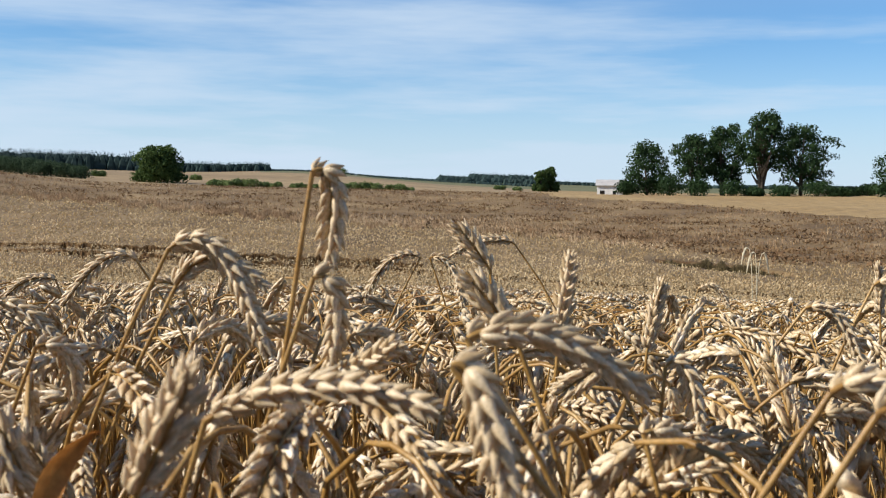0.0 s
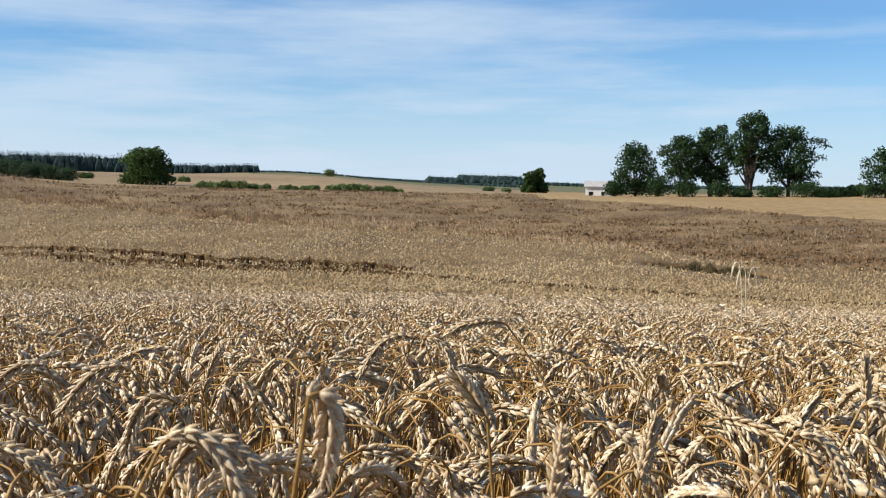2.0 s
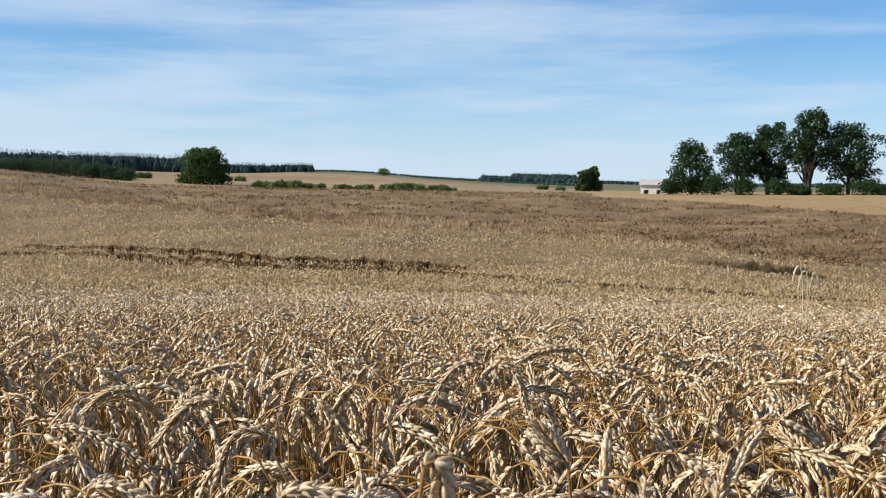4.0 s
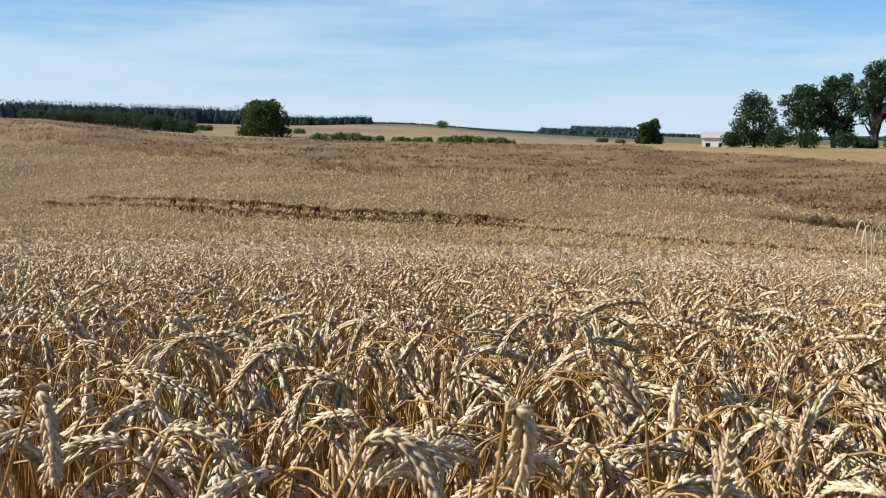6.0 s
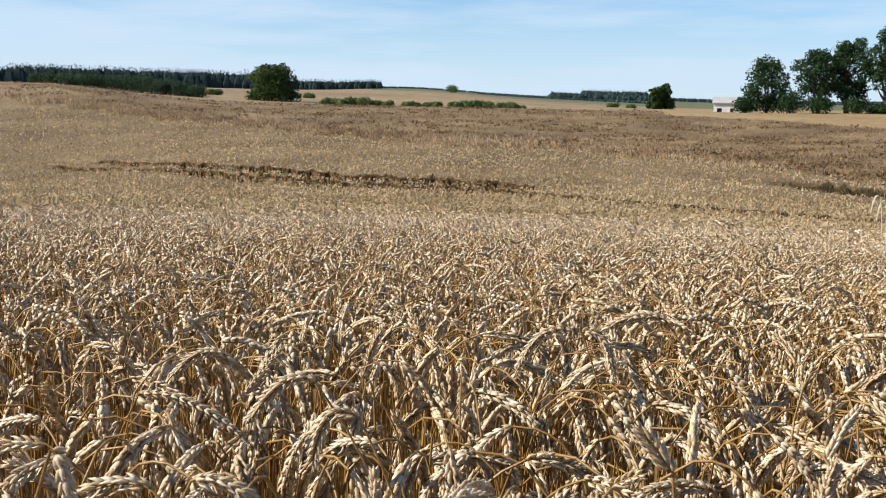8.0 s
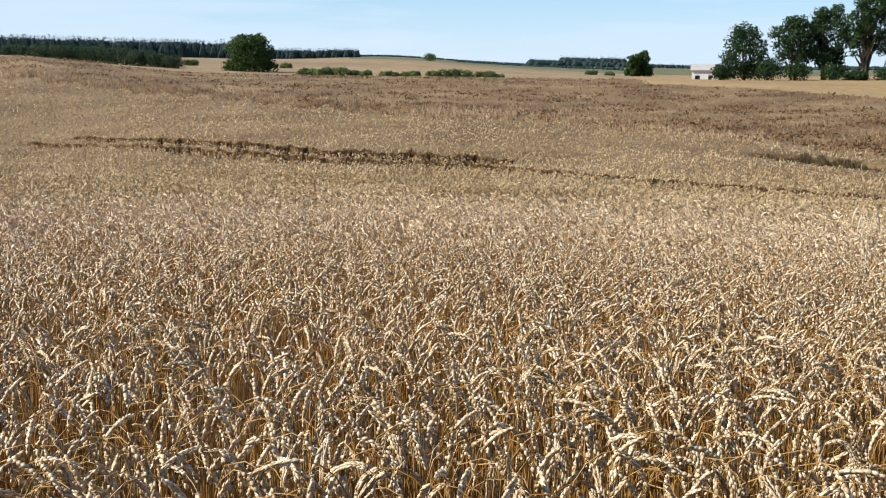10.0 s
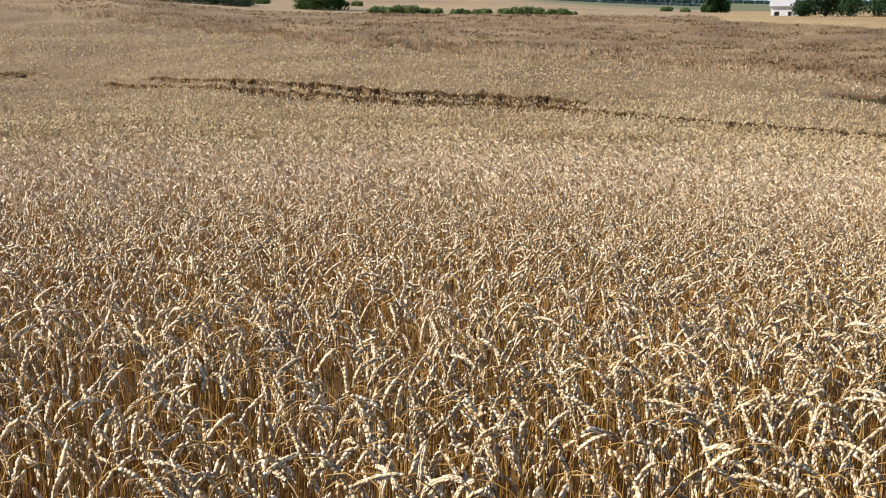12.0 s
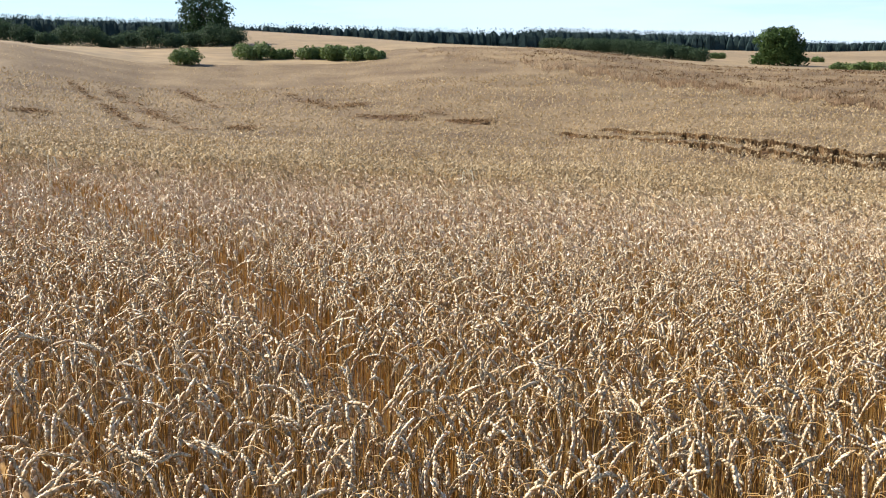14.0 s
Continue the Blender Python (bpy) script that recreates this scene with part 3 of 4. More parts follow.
close_stalk((0.169, 0.355), (0.009, 0.355, 0.802), (0.018, 0.355, 0.794), (0.028, 0.355, 0.758), 0.2, 11, "large pale wheat ear hanging close by", bow=(0.164, 0, 0))
close_stalk((-0.261, 0.355), (-0.101, 0.355, 0.752), (-0.088, 0.350, 0.778), (-0.076, 0.345, 0.804), 0.5, 11, "upright pale wheat ear close by", bow=(-0.054, 0, 0))
close_stalk((-0.004, 0.415), (0.156, 0.415, 0.784), (0.177, 0.415, 0.787), (0.196, 0.415, 0.763), 0.7, 11, bow=(-0.113, 0, 0))
close_stalk((0.003, 0.385), (0.163, 0.385, 0.781), (0.174, 0.385, 0.779), (0.185, 0.385, 0.751), 1.1, 11, bow=(-0.109, 0, 0))
close_stalk((-0.421, 0.705), (-0.261, 0.705, 0.755), (-0.247, 0.720, 0.749), (-0.246, 0.735, 0.713), 0.3, 12, bow=(-0.037, 0, 0))
close_stalk((-0.189, 1.685), (-0.029, 1.685, 0.757), (-0.076, 1.685, 0.751), (-0.119, 1.685, 0.681), 0.5, 21, bow=(-0.100, 0, 0))
close_stalk((0.146, 1.685), (-0.014, 1.685, 0.757), (0.019, 1.685, 0.746), (0.039, 1.685, 0.680), 1.1, 20, bow=(0.047, 0, 0))
close_stalk((0.276, 1.685), (0.116, 1.685, 0.780), (0.071, 1.685, 0.785), (0.015, 1.685, 0.759), 0.3, 21, bow=(0.173, 0, 0))
close_stalk((0.206, 0.585), (0.046, 0.585, 0.781), (0.032, 0.585, 0.799), (0.018, 0.585, 0.817), 0.9, 11, "upright pale wheat ear with loose husks", bow=(0.039, 0, 0))
close_stalk((0.190, 1.035), (0.350, 1.035, 0.753), (0.380, 1.035, 0.746), (0.406, 1.035, 0.697), 0.4, 17, bow=(-0.153, 0, 0))
close_stalk((0.274, 1.085), (0.434, 1.085, 0.772), (0.459, 1.085, 0.764), (0.473, 1.085, 0.696), 0.4, 19, bow=(-0.083, 0, 0))
close_stalk((0.469, 2.685), (0.629, 2.685, 0.627), (0.678, 2.685, 0.630), (0.707, 2.685, 0.561), 0.4, 21, bow=(-0.019, 0, 0))
close_stalk((-0.119, 1.185), (-0.279, 1.185, 0.751), (-0.316, 1.185, 0.748), (-0.335, 1.185, 0.683), 1.0, 21, bow=(0.075, 0, 0))
close_stalk((-0.182, 1.235), (-0.342, 1.235, 0.778), (-0.381, 1.235, 0.775), (-0.432, 1.235, 0.713), 0.6, 21, bow=(0.150, 0, 0))
close_stalk((-0.555, 0.935), (-0.395, 0.935, 0.757), (-0.357, 0.935, 0.755), (-0.318, 0.935, 0.719), 0.6, 18, bow=(-0.069, 0, 0))
close_stalk((-0.346, 0.835), (-0.186, 0.835, 0.740), (-0.167, 0.860, 0.752), (-0.148, 0.885, 0.733), 0.6, 14, bow=(-0.054, 0, 0))
close_stalk((0.115, 0.785), (0.169, 0.785, 0.735), (0.183, 0.785, 0.733), (0.195, 0.785, 0.685), 0.4, 12, bow=(0.000, 0, 0))
close_stalk((0.267, 0.535), (0.107, 0.535, 0.740), (0.121, 0.550, 0.736), (0.119, 0.565, 0.709), 0.4, 11, bow=(0.005, 0, 0))
close_stalk((-0.214, 0.585), (-0.054, 0.585, 0.764), (-0.038, 0.575, 0.769), (-0.019, 0.565, 0.780), 0.9, 11, bow=(-0.099, 0, 0))
close_stalk((0.636, 1.485), (0.599, 1.485, 0.697), (0.597, 1.485, 0.736), (0.595, 1.485, 0.772), 0.9, 15, bow=(-0.000, 0, 0))
close_stalk((0.278, 0.735), (0.118, 0.735, 0.746), (0.112, 0.735, 0.742), (0.082, 0.735, 0.722), 0.9, 11, bow=(0.073, 0, 0))
close_stalk((-0.034, 0.485), (-0.191, 0.485, 0.739), (-0.196, 0.485, 0.750), (-0.186, 0.485, 0.721), 0.9, 11, bow=(0.000, 0, 0))
close_stalk((-0.800, 1.438), (-0.640, 1.438, 0.700), (-0.558, 1.438, 0.688), (-0.474, 1.438, 0.628), 0.4, 27, bow=(-0.076, 0, 0))
close_stalk((-0.356, 1.851), (-0.390, 1.851, 0.625), (-0.375, 1.851, 0.678), (-0.350, 1.851, 0.731), 0.9, 21, "upright ripe wheat ear with pale husks", bow=(-0.000, 0, 0))
close_stalk((-0.337, 0.731), (-0.177, 0.731, 0.789), (-0.149, 0.731, 0.814), (-0.113, 0.731, 0.790), 0.5, 16, "heavy wheat ear arching over", bow=(-0.077, 0, 0))
close_stalk((-0.610, 0.771), (-0.450, 0.771, 0.836), (-0.439, 0.771, 0.815), (-0.434, 0.771, 0.755), 0.3, 16, bow=(-0.043, 0, 0))
close_stalk((-0.734, 1.701), (-0.574, 1.701, 0.615), (-0.535, 1.701, 0.665), (-0.493, 1.701, 0.717), 0.7, 21, "upright pale wheat ear leaning over", bow=(-0.016, 0, 0))
close_stalk((-0.403, 1.601), (-0.563, 1.601, 0.723), (-0.606, 1.601, 0.720), (-0.651, 1.601, 0.679), 0.6, 20, bow=(0.052, 0, 0))
close_stalk((0.157, 1.001), (0.194, 1.001, 0.713), (0.200, 1.001, 0.746), (0.208, 1.001, 0.782), 0.9, 14, "upright ripe wheat ear with pale husks", bow=(0.000, 0, 0))


def leafy_straw(root, neck, tip, label):
    """A straw without an ear that carries one broad dried leaf."""
    foot = np.array([root[0], root[1], float(top(root[0], root[1])) - 0.80])
    plant = tagged(new("wheat_plant"), label, "wheat", group="wheat stalks close by")
    plant.location = foot
    a, b = np.array(neck, float) - foot, np.array(tip, float) - foot
    part("stem", grid_mesh("stem", *tube(bezier((0, 0, 0), a * 0.6, a, 9), np.linspace(0.0021, 0.0015, 9), 7), [M_STEM], smooth=True), plant, "golden straw")
    n = 12
    t = np.linspace(0, 1, n)
    P = bezier(a, a * 0.5 + b * 0.5 + np.array([-0.012, 0.0, 0.012]), b, n)
    w = (0.0065 * np.sin(np.pi * np.clip(t * 0.93 + 0.05, 0, 1)) ** 0.7)[:, None]
    d = np.array([0.85, -0.2, -0.45]) * np.cos(0.7 * t)[:, None] + np.array([0.1, 0.9, 0.2]) * np.sin(0.7 * t)[:, None]
    V = np.concatenate([P - d * w, P + np.array([0.001, 0.003, -0.001]), P + d * w])
    F = [f for i in range(n - 1) for q in (0, n) for f in ((q + i, q + n + i, q + n + i + 1), (q + i, q + n + i + 1, q + i + 1))]
    part("leaf", grid_mesh("leaf", V, np.array(F), [M_LEAF], smooth=True), plant, "broad orange-brown dried leaf")
    SWAY.append((plant, 0.1))


leafy_straw((-0.24, 0.50), (-0.166, 0.45, 0.700), (-0.140, 0.45, 0.757), "broken straw with a broad orange dried leaf")
leafy_straw((0.02, 0.46), (-0.030, 0.40, 0.700), (0.005, 0.40, 0.737), "broken straw with a broad brown dried leaf")


def near_plants():
    """The stalks that the camera passes nearest, each one a thing with stem, ear and leaf."""
    g = np.random.default_rng(21)
    shapes = []
    for k in range(22):
        st, ear = variant(1, g)
        v, f, m = ear_mesh_data(ear, g.uniform(0, 3), 1, int(g.integers(19, 24)))
        ear_me = grid_mesh("ear", v, f, [M_EAR, M_STEM], m, True)
        stem_me = grid_mesh("stem", *tube(st, np.linspace(0.002, 0.0014, len(st)), 5), [M_STEM], smooth=True)
        leaf_me = grid_mesh("leaf", *leaf_blade(st[int(g.integers(2, 4))], g.uniform(0, 6.3), g.uniform(0.12, 0.22), k), [M_LEAF], smooth=True) if g.random() < 0.2 else None
        shapes.append((ear_me, stem_me, leaf_me))
    made = 0
    while made < 255:
        r, az = math.sqrt(g.uniform(0.42 ** 2, 1.42 ** 2)), g.uniform(-27, 30)
        x, y = -r * math.sin(radians(az)), r * math.cos(radians(az))
        ear_me, stem_me, leaf_me = shapes[int(g.integers(0, len(shapes)))]
        z = float(top(x, y)) + min(0.03 - g.gamma(2.0, 0.042), 0.008)
        plant = tagged(new("wheat_plant"), "ripe golden wheat stalk with a drooping ear", "wheat", group="wheat stalks close by")
        plant.matrix_basis = pose(x, y, z, 0, 0, g.uniform(0, 360)) @ Matrix.Scale(g.uniform(1.08, 1.25), 4)
        part("stem", stem_me, plant)
        part("ear", ear_me, plant)
        if leaf_me:
            part("leaf", leaf_me, plant, "curled dry leaf")
        made += 1


def wheat_field():
    g = np.random.default_rng(5)
    two = [variant(2, g) for k in range(26)]
    three = [variant(3, g) for k in range(26)]
    four = [variant(4, g) for k in range(20)]
    five = [variant(5, g) for k in range(18)]
    six = [variant(6, g) for k in range(16)]
    mats, far = [M_EAR, M_STEM], [M_FAR_SHADED, M_STEM]
    s = np.concatenate([spots_in(1.42, 2.6, -27, 32, 285), spots_in(1.9, 2.6, 32, 60, 285)])
    scatter("wheat_crop", "dense ripe wheat with drooping pale ears on golden straw", two, s, mats, 0.04)
    s = np.concatenate([spots_in(2.6, 5.6, -26, 59, 262)])
    scatter("wheat_crop", "dense ripe wheat with drooping pale ears on golden straw", three, s, mats, 0.04)
    scatter("wheat_crop", "ripe wheat standing close across the slope", four, np.concatenate([spots_in(5.6, 10.5, -26, 58, 185), spots_in(10.5, 13.5, -26, 58, 50)]), mats, 0.042)
    mixed = [spots_in(10.5, 13.5, -26, 58, 85), spots_in(13.5, 21, -26, 58, 120), spots_in(21, 25, -26, 58, 75), spots_in(25, 30, -26, 58, 32)]
    scatter("wheat_crop", "ripe wheat standing close across the slope", five, np.concatenate(mixed), mats, 0.055, smooth=False)
    scatter("wheat_crop", "ripe wheat standing close across the slope", six, np.concatenate([spots_in(21, 25, -26, 58, 18), spots_in(25, 34, -26, 58, 32)]), mats, 0.05, smooth=False)
    # flat ears in the darker tone, in place of shade between husks
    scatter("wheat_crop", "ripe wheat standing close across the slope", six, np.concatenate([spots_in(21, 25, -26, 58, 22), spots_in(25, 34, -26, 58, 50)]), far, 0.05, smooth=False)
    scatter("wheat_crop", "ripe wheat standing close across the slope", six, spots_in(34, 46, -26, 58, 9), mats, 0.035, 1.2, smooth=False)
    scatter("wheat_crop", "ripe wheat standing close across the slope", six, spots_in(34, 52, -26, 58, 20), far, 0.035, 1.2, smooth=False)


def crop_round_about():
    """The same field beside and behind the path."""
    g = np.random.default_rng(17)
    shapes = [variant(4, g) for k in range(10)]
    s = np.concatenate([spots_in(0.6, 1.7, 60, 180, 105), spots_in(0.6, 1.7, -180, -27, 105), spots_in(1.0, 1.9, 33, 60, 120)])
    s = s[np.hypot(s[:, 0] + 0.2, s[:, 1]) > 0.6]
    scatter("wheat_crop", "ripe wheat standing beside the viewpoint", shapes, s, [M_EAR, M_STEM], 0.06)
    shapes = [variant(6, g) for k in range(12)]
    s = np.concatenate([spots_in(1.7, 9, 58, 180, 66), spots_in(1.7, 9, -180, -26, 66), spots_in(9, 22, 58, 180, 10), spots_in(9, 22, -180, -26, 10)])
    scatter("wheat_crop", "ripe wheat spreading away on all sides", shapes, s, [M_EAR, M_STEM], 0.06, 1.2)


def straw_fill():
    """Bare straws and broken stalks that stand between the ears."""
    s = np.concatenate([spots_in(0.55, 2.4, -28, 33, 360), spots_in(2.0, 9.0, -27, 60, 230), spots_in(9.0, 16, -26, 58, 120), spots_in(16, 30, -26, 58, 45)])
    n = len(s)
    hgt = rng.uniform(0.42, 0.76, n)
    a = rng.uniform(0, 6.3, n)
    dist = np.hypot(s[:, 0], s[:, 1])
    w = rng.uniform(0.0012, 0.0024, n) * np.interp(dist, [1, 3, 16, 44], [0.9, 1.0, 1.9, 6.0])
    base = top(s[:, 0], s[:, 1]) - 0.81
    lx, ly = rng.normal(0, 0.025, n), rng.normal(0, 0.025, n)
    V = np.empty((n, 4, 3), np.float32)
    for q, (sgn, up) in enumerate(((-1, 0), (1, 0), (1, 1), (-1, 1))):
        V[:, q, 0] = s[:, 0] + sgn * np.cos(a) * w + lx * up
        V[:, q, 1] = s[:, 1] + sgn * np.sin(a) * w + ly * up
        V[:, q, 2] = base + hgt * up
    me = grid_mesh("wheat_straw", V.reshape(-1, 3), np.arange(4 * n).reshape(-1, 4), [M_STEM])
    tagged(new("wheat_straw", me), "golden straws standing thickly under the ears", "wheat", kind="stuff")


def far_tufts():
    """Tops of the far crop and of the brown weeds beyond it."""
    n = 200000
    r = 34 * (225 / 34) ** (rng.random(n) ** 1.12)
    az = rng.uniform(-25, 58, n)
    x, y = -r * np.sin(np.radians(az)), r * np.cos(np.radians(az))
    z = top(x, y)
    reg = region(az, r, z)
    beaten = track_depth(az, r, x, y) > 0.5
    keep = (~beaten | (rng.random(n) < 0.12)) & (reg < 2) & ((reg == 1) | (rng.random(n) < 0.2))
    r, az, x, y, z, reg, beaten = (v[keep] for v in (r, az, x, y, z, reg, beaten))
    n = len(r)
    weed = reg == 1
    # weeds stand in drifts along the slope, taller at the strip's lower edge
    drift = np.sin(r * 0.16 + 2.2 * np.sin(az * 0.35) + az * 0.2) * np.sin(az * 0.55 + r * 0.05) + 0.5 * np.sin(r * 0.47 + az * 0.9 + 2 * np.sin(az * 0.8))
    low = np.abs(region(az, r, z) - region(az, r * 0.965, top(x * 0.965, y * 0.965))) == 1
    size = np.interp(r, [30, 60, 120, 235], [0.85, 0.95, 1.05, 1.2]) * rng.uniform(0.7, 1.3, n)
    a = rng.uniform(0, 2 * np.pi, n)
    ux, uy = np.cos(a), np.sin(a)
    clump = np.sin(x * 0.9 + 1.7 * np.sin(y * 0.31)) * np.sin(y * 1.15 + 1.3 * np.sin(x * 0.43)) + 0.6 * np.sin(x * 2.3 + y * 0.7) * np.sin(y * 2.9 - x * 0.4)
    hgt = np.where(weed, rng.gamma(1.5, 0.05, n) - 0.13 + 0.1 * drift + 0.17 * clump, rng.normal(-0.02, 0.07, n))
    hgt = np.where(weed & low & (az > 2), np.abs(rng.normal(0.1, 0.1, n)), hgt)
    hgt = np.where(beaten, rng.uniform(-0.5, -0.1, n), hgt)
    w = 0.022 * size
    V = np.empty((n, 5, 3), np.float32)
    for k, (along, wide, up) in enumerate(((0, -1, -0.42), (0, 1, -0.42), (0.1, -1.3, 0), (0.1, 1.3, 0), (0.3, 0, -0.09))):
        V[:, k, 0] = x + ux * along * size - uy * wide * w
        V[:, k, 1] = y + uy * along * size + ux * wide * w
        V[:, k, 2] = z + np.where(up < -0.3, -0.3, hgt + up * size)
    F = np.array([(0, 1, 3), (0, 3, 2), (2, 3, 4)])
    pale = weed & (drift + rng.normal(0, 0.35, n) > 0.5)
    kinds = np.where(weed, np.where(pale, 2, 1), 0)
    for flag, name, label, m in ((0, "wheat_crop", "distant ripe wheat across the valley", M_FAR_SHADED), (1, "weed_strip", "strip of dry brown weeds and tall dead grass", M_WEED), (2, "weed_strip", "pale drifts of dead grass among brown weeds", M_FRINGE)):
        P = V[kinds == flag]
        me = grid_mesh(name, P.reshape(-1, 3), (F[None] + (np.arange(len(P)) * 5)[:, None, None]).reshape(-1, 3), [m])
        tagged(new(name, me), label, "wheat" if not flag else "weeds", kind="stuff")


def far_ears():
    """The ears of the far wheat, seen as small bent flakes that catch the sun one by one."""
    n = 105000
    r = 36 * (150 / 36) ** rng.random(n)
    az = rng.uniform(-25, 58, n)
    x, y = -r * np.sin(np.radians(az)), r * np.cos(np.radians(az))
    z = top(x, y)
    keep = (region(az, r, z) == 0) & (track_depth(az, r, x, y) < 0.5) & ~((np.abs(az + 14) < 3.7) & (np.abs(r - 75 + (-14 - az) * 1.06) < 2.8))
    r, x, y, z = (v[keep] for v in (r, x, y, z))
    n = len(r)
    a, s = rng.uniform(0, 2 * np.pi, n), rng.uniform(0.6, 1.3, n) * np.interp(r, [36, 70, 150], [0.065, 0.085, 0.15])
    c, d = np.cos(a), np.sin(a)
    z = z + rng.normal(0.0, 0.06, n)
    V = np.empty((n, 4, 3), np.float32)
    for k, (u, v, up) in enumerate(((-1, 0, -0.5), (0, -0.55, 0.5), (0, 0.55, 0.35), (1, 0, -0.9))):
        V[:, k, 0], V[:, k, 1], V[:, k, 2] = x + (c * u - d * v) * s, y + (d * u + c * v) * s, z + up * s
    F = (np.array([(0, 1, 2), (1, 3, 2)])[None] + (np.arange(n) * 4)[:, None, None]).reshape(-1, 3)
    tagged(new("wheat_crop", grid_mesh("wheat_crop", V.reshape(-1, 3), F, [M_FAR_SHADED])), "distant ripe wheat across the valley", "wheat", kind="stuff")


def beaten_crop():
    """Flattened brown straw in the lanes that run up the far slope and in the beaten patches."""
    xs, ys = [], []
    for (ax, ay), (bx, by), w in LANES[:5]:
        m = int(26 * math.hypot(bx - ax, by - ay))
        f, q = rng.random(m), rng.normal(0, 0.5 * w, m)
        ln = math.hypot(bx - ax, by - ay)
        thin = rng.random(m) < 0.55 + 0.45 * np.sin(f * ln * 0.5 + 2 * np.sin(f * ln * 0.21))
        f, q = f[thin], q[thin]
        xs.append(ax + (bx - ax) * f - (by - ay) / ln * q)
        ys.append(ay + (by - ay) * f + (bx - ax) / ln * q)
    for a, q, wa, wr in PATCHES[1:]:
        m = 260
        az, r = a + rng.normal(0, 0.5 * wa, m), q + rng.normal(0, 0.5 * wr, m)
        xs.append(-r * np.sin(np.radians(az)))
        ys.append(r * np.cos(np.radians(az)))
    x, y = np.concatenate(xs), np.concatenate(ys)
    n = len(x)
    z = top(x, y)
    a, size = rng.uniform(0, 6.3, n), rng.uniform(0.25, 0.6, n)
    V = np.empty((n, 4, 3), np.float32)
    for k, (along, wide, up) in enumerate(((-0.5, -0.09, -0.05), (-0.5, 0.09, -0.05), (0.5, 0.09, 0.05), (0.5, -0.09, 0.05))):
        V[:, k, 0] = x + (np.cos(a) * along - np.sin(a) * wide) * size
        V[:, k, 1] = y + (np.sin(a) * along + np.cos(a) * wide) * size
        V[:, k, 2] = z + up * rng.uniform(0.2, 1.6, n) + 0.02
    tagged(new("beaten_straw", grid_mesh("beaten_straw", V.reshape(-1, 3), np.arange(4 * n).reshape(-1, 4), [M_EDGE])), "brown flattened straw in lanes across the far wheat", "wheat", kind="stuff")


def weed_clumps():
    """Dark withered weeds in low bushy clumps over the brown strip."""
    n = 5200
    r = 80 * (222 / 80) ** rng.random(n)
    az = rng.uniform(-24, 27, n)
    x, y = -r * np.sin(np.radians(az)), r * np.cos(np.radians(az))
    bed = np.sin(r * 0.21 + 1.8 * np.sin(az * 0.5)) * np.sin(az * 0.7 + r * 0.04) + 0.6 * np.sin(r * 0.55 + az * 1.1)
    keep = (region(az, r, top(x, y)) == 1) & (bed + rng.normal(0, 0.4, n) > 0.1)
    x, y, r = x[keep], y[keep], r[keep]
    m, k = len(x), 14
    wide, high = rng.uniform(0.4, 1.3, m), rng.uniform(0.12, 0.42, m)
    d = rng.normal(0, 0.5, (m, k, 2))
    px, py = x[:, None] + d[..., 0] * wide[:, None] * 1.3, y[:, None] + d[..., 1] * wide[:, None]
    pz = top(px, py) - 0.1 + high[:, None] * np.exp(-(d ** 2).sum(-1)) * rng.uniform(0.3, 1.1, (m, k))
    C = np.stack([px, py, pz], -1).reshape(-1, 1, 3)
    q = rng.normal(0, 1, (m * k, 3, 3)) * np.array([0.11, 0.11, 0.09])
    me = grid_mesh("weed_strip", (C + q).reshape(-1, 3), np.arange(m * k * 3).reshape(-1, 3), [M_DOCK])
    tagged(new("weed_strip", me), "dark withered weed clumps over the brown strip", "weeds", kind="stuff")


def weed_fringe():
    """Taller dead grass and weeds along the lower edge of the brown strip."""
    line_az = np.linspace(-12, 27, 157)
    line_r = []
    for a in line_az:
        rr = np.linspace(60, 224, 500)
        on = region(np.full(500, a), rr, lie(np.full(500, a), rr)) == 1
        line_r.append(rr[on.argmax()] if on.any() else np.nan)
    line_r = np.array(line_r)
    ok = ~np.isnan(line_r)
    n = 16000
    az = rng.uniform(-12, float(line_az[ok].max()), n)
    r = np.interp(az, line_az[ok], line_r[ok]) + np.abs(rng.normal(0, 1, n)) * np.interp(az, [-12, 4, 12], [14.0, 7.0, 5.0]) - 1.0 + rng.normal(0, 0.6, n)
    x, y = -r * np.sin(np.radians(az)), r * np.cos(np.radians(az))
    z = top(x, y)
    tall = np.interp(az, [-12, -4, 3, 9], [0.05, 0.12, 0.2, 0.26]) * rng.uniform(0.35, 1.6, n) * (1 + 0.35 * np.sin(az * 6.3 + np.sin(az * 3)))
    a = rng.uniform(0, 6.3, n)
    w = rng.uniform(0.02, 0.05, n)
    lx, ly = rng.normal(0, 0.12, n), rng.normal(0, 0.12, n)
    V = np.empty((n, 4, 3), np.float32)
    for q, (s, up) in enumerate(((-1, 0), (1, 0), (0.7, 1), (-0.7, 1))):
        V[:, q, 0] = x + np.cos(a) * w * s + lx * up
        V[:, q, 1] = y + np.sin(a) * w * s + ly * up
        V[:, q, 2] = z + np.where(up, tall, -0.5)
    F = (np.array([(0, 1, 2), (0, 2, 3)])[None] + (np.arange(n) * 4)[:, None, None]).reshape(-1, 3)
    tagged(new("weed_strip", grid_mesh("weed_strip", V.reshape(-1, 3), F, [M_FRINGE])), "ragged fringe of tall dry weeds above the wheat", "weeds", kind="stuff")


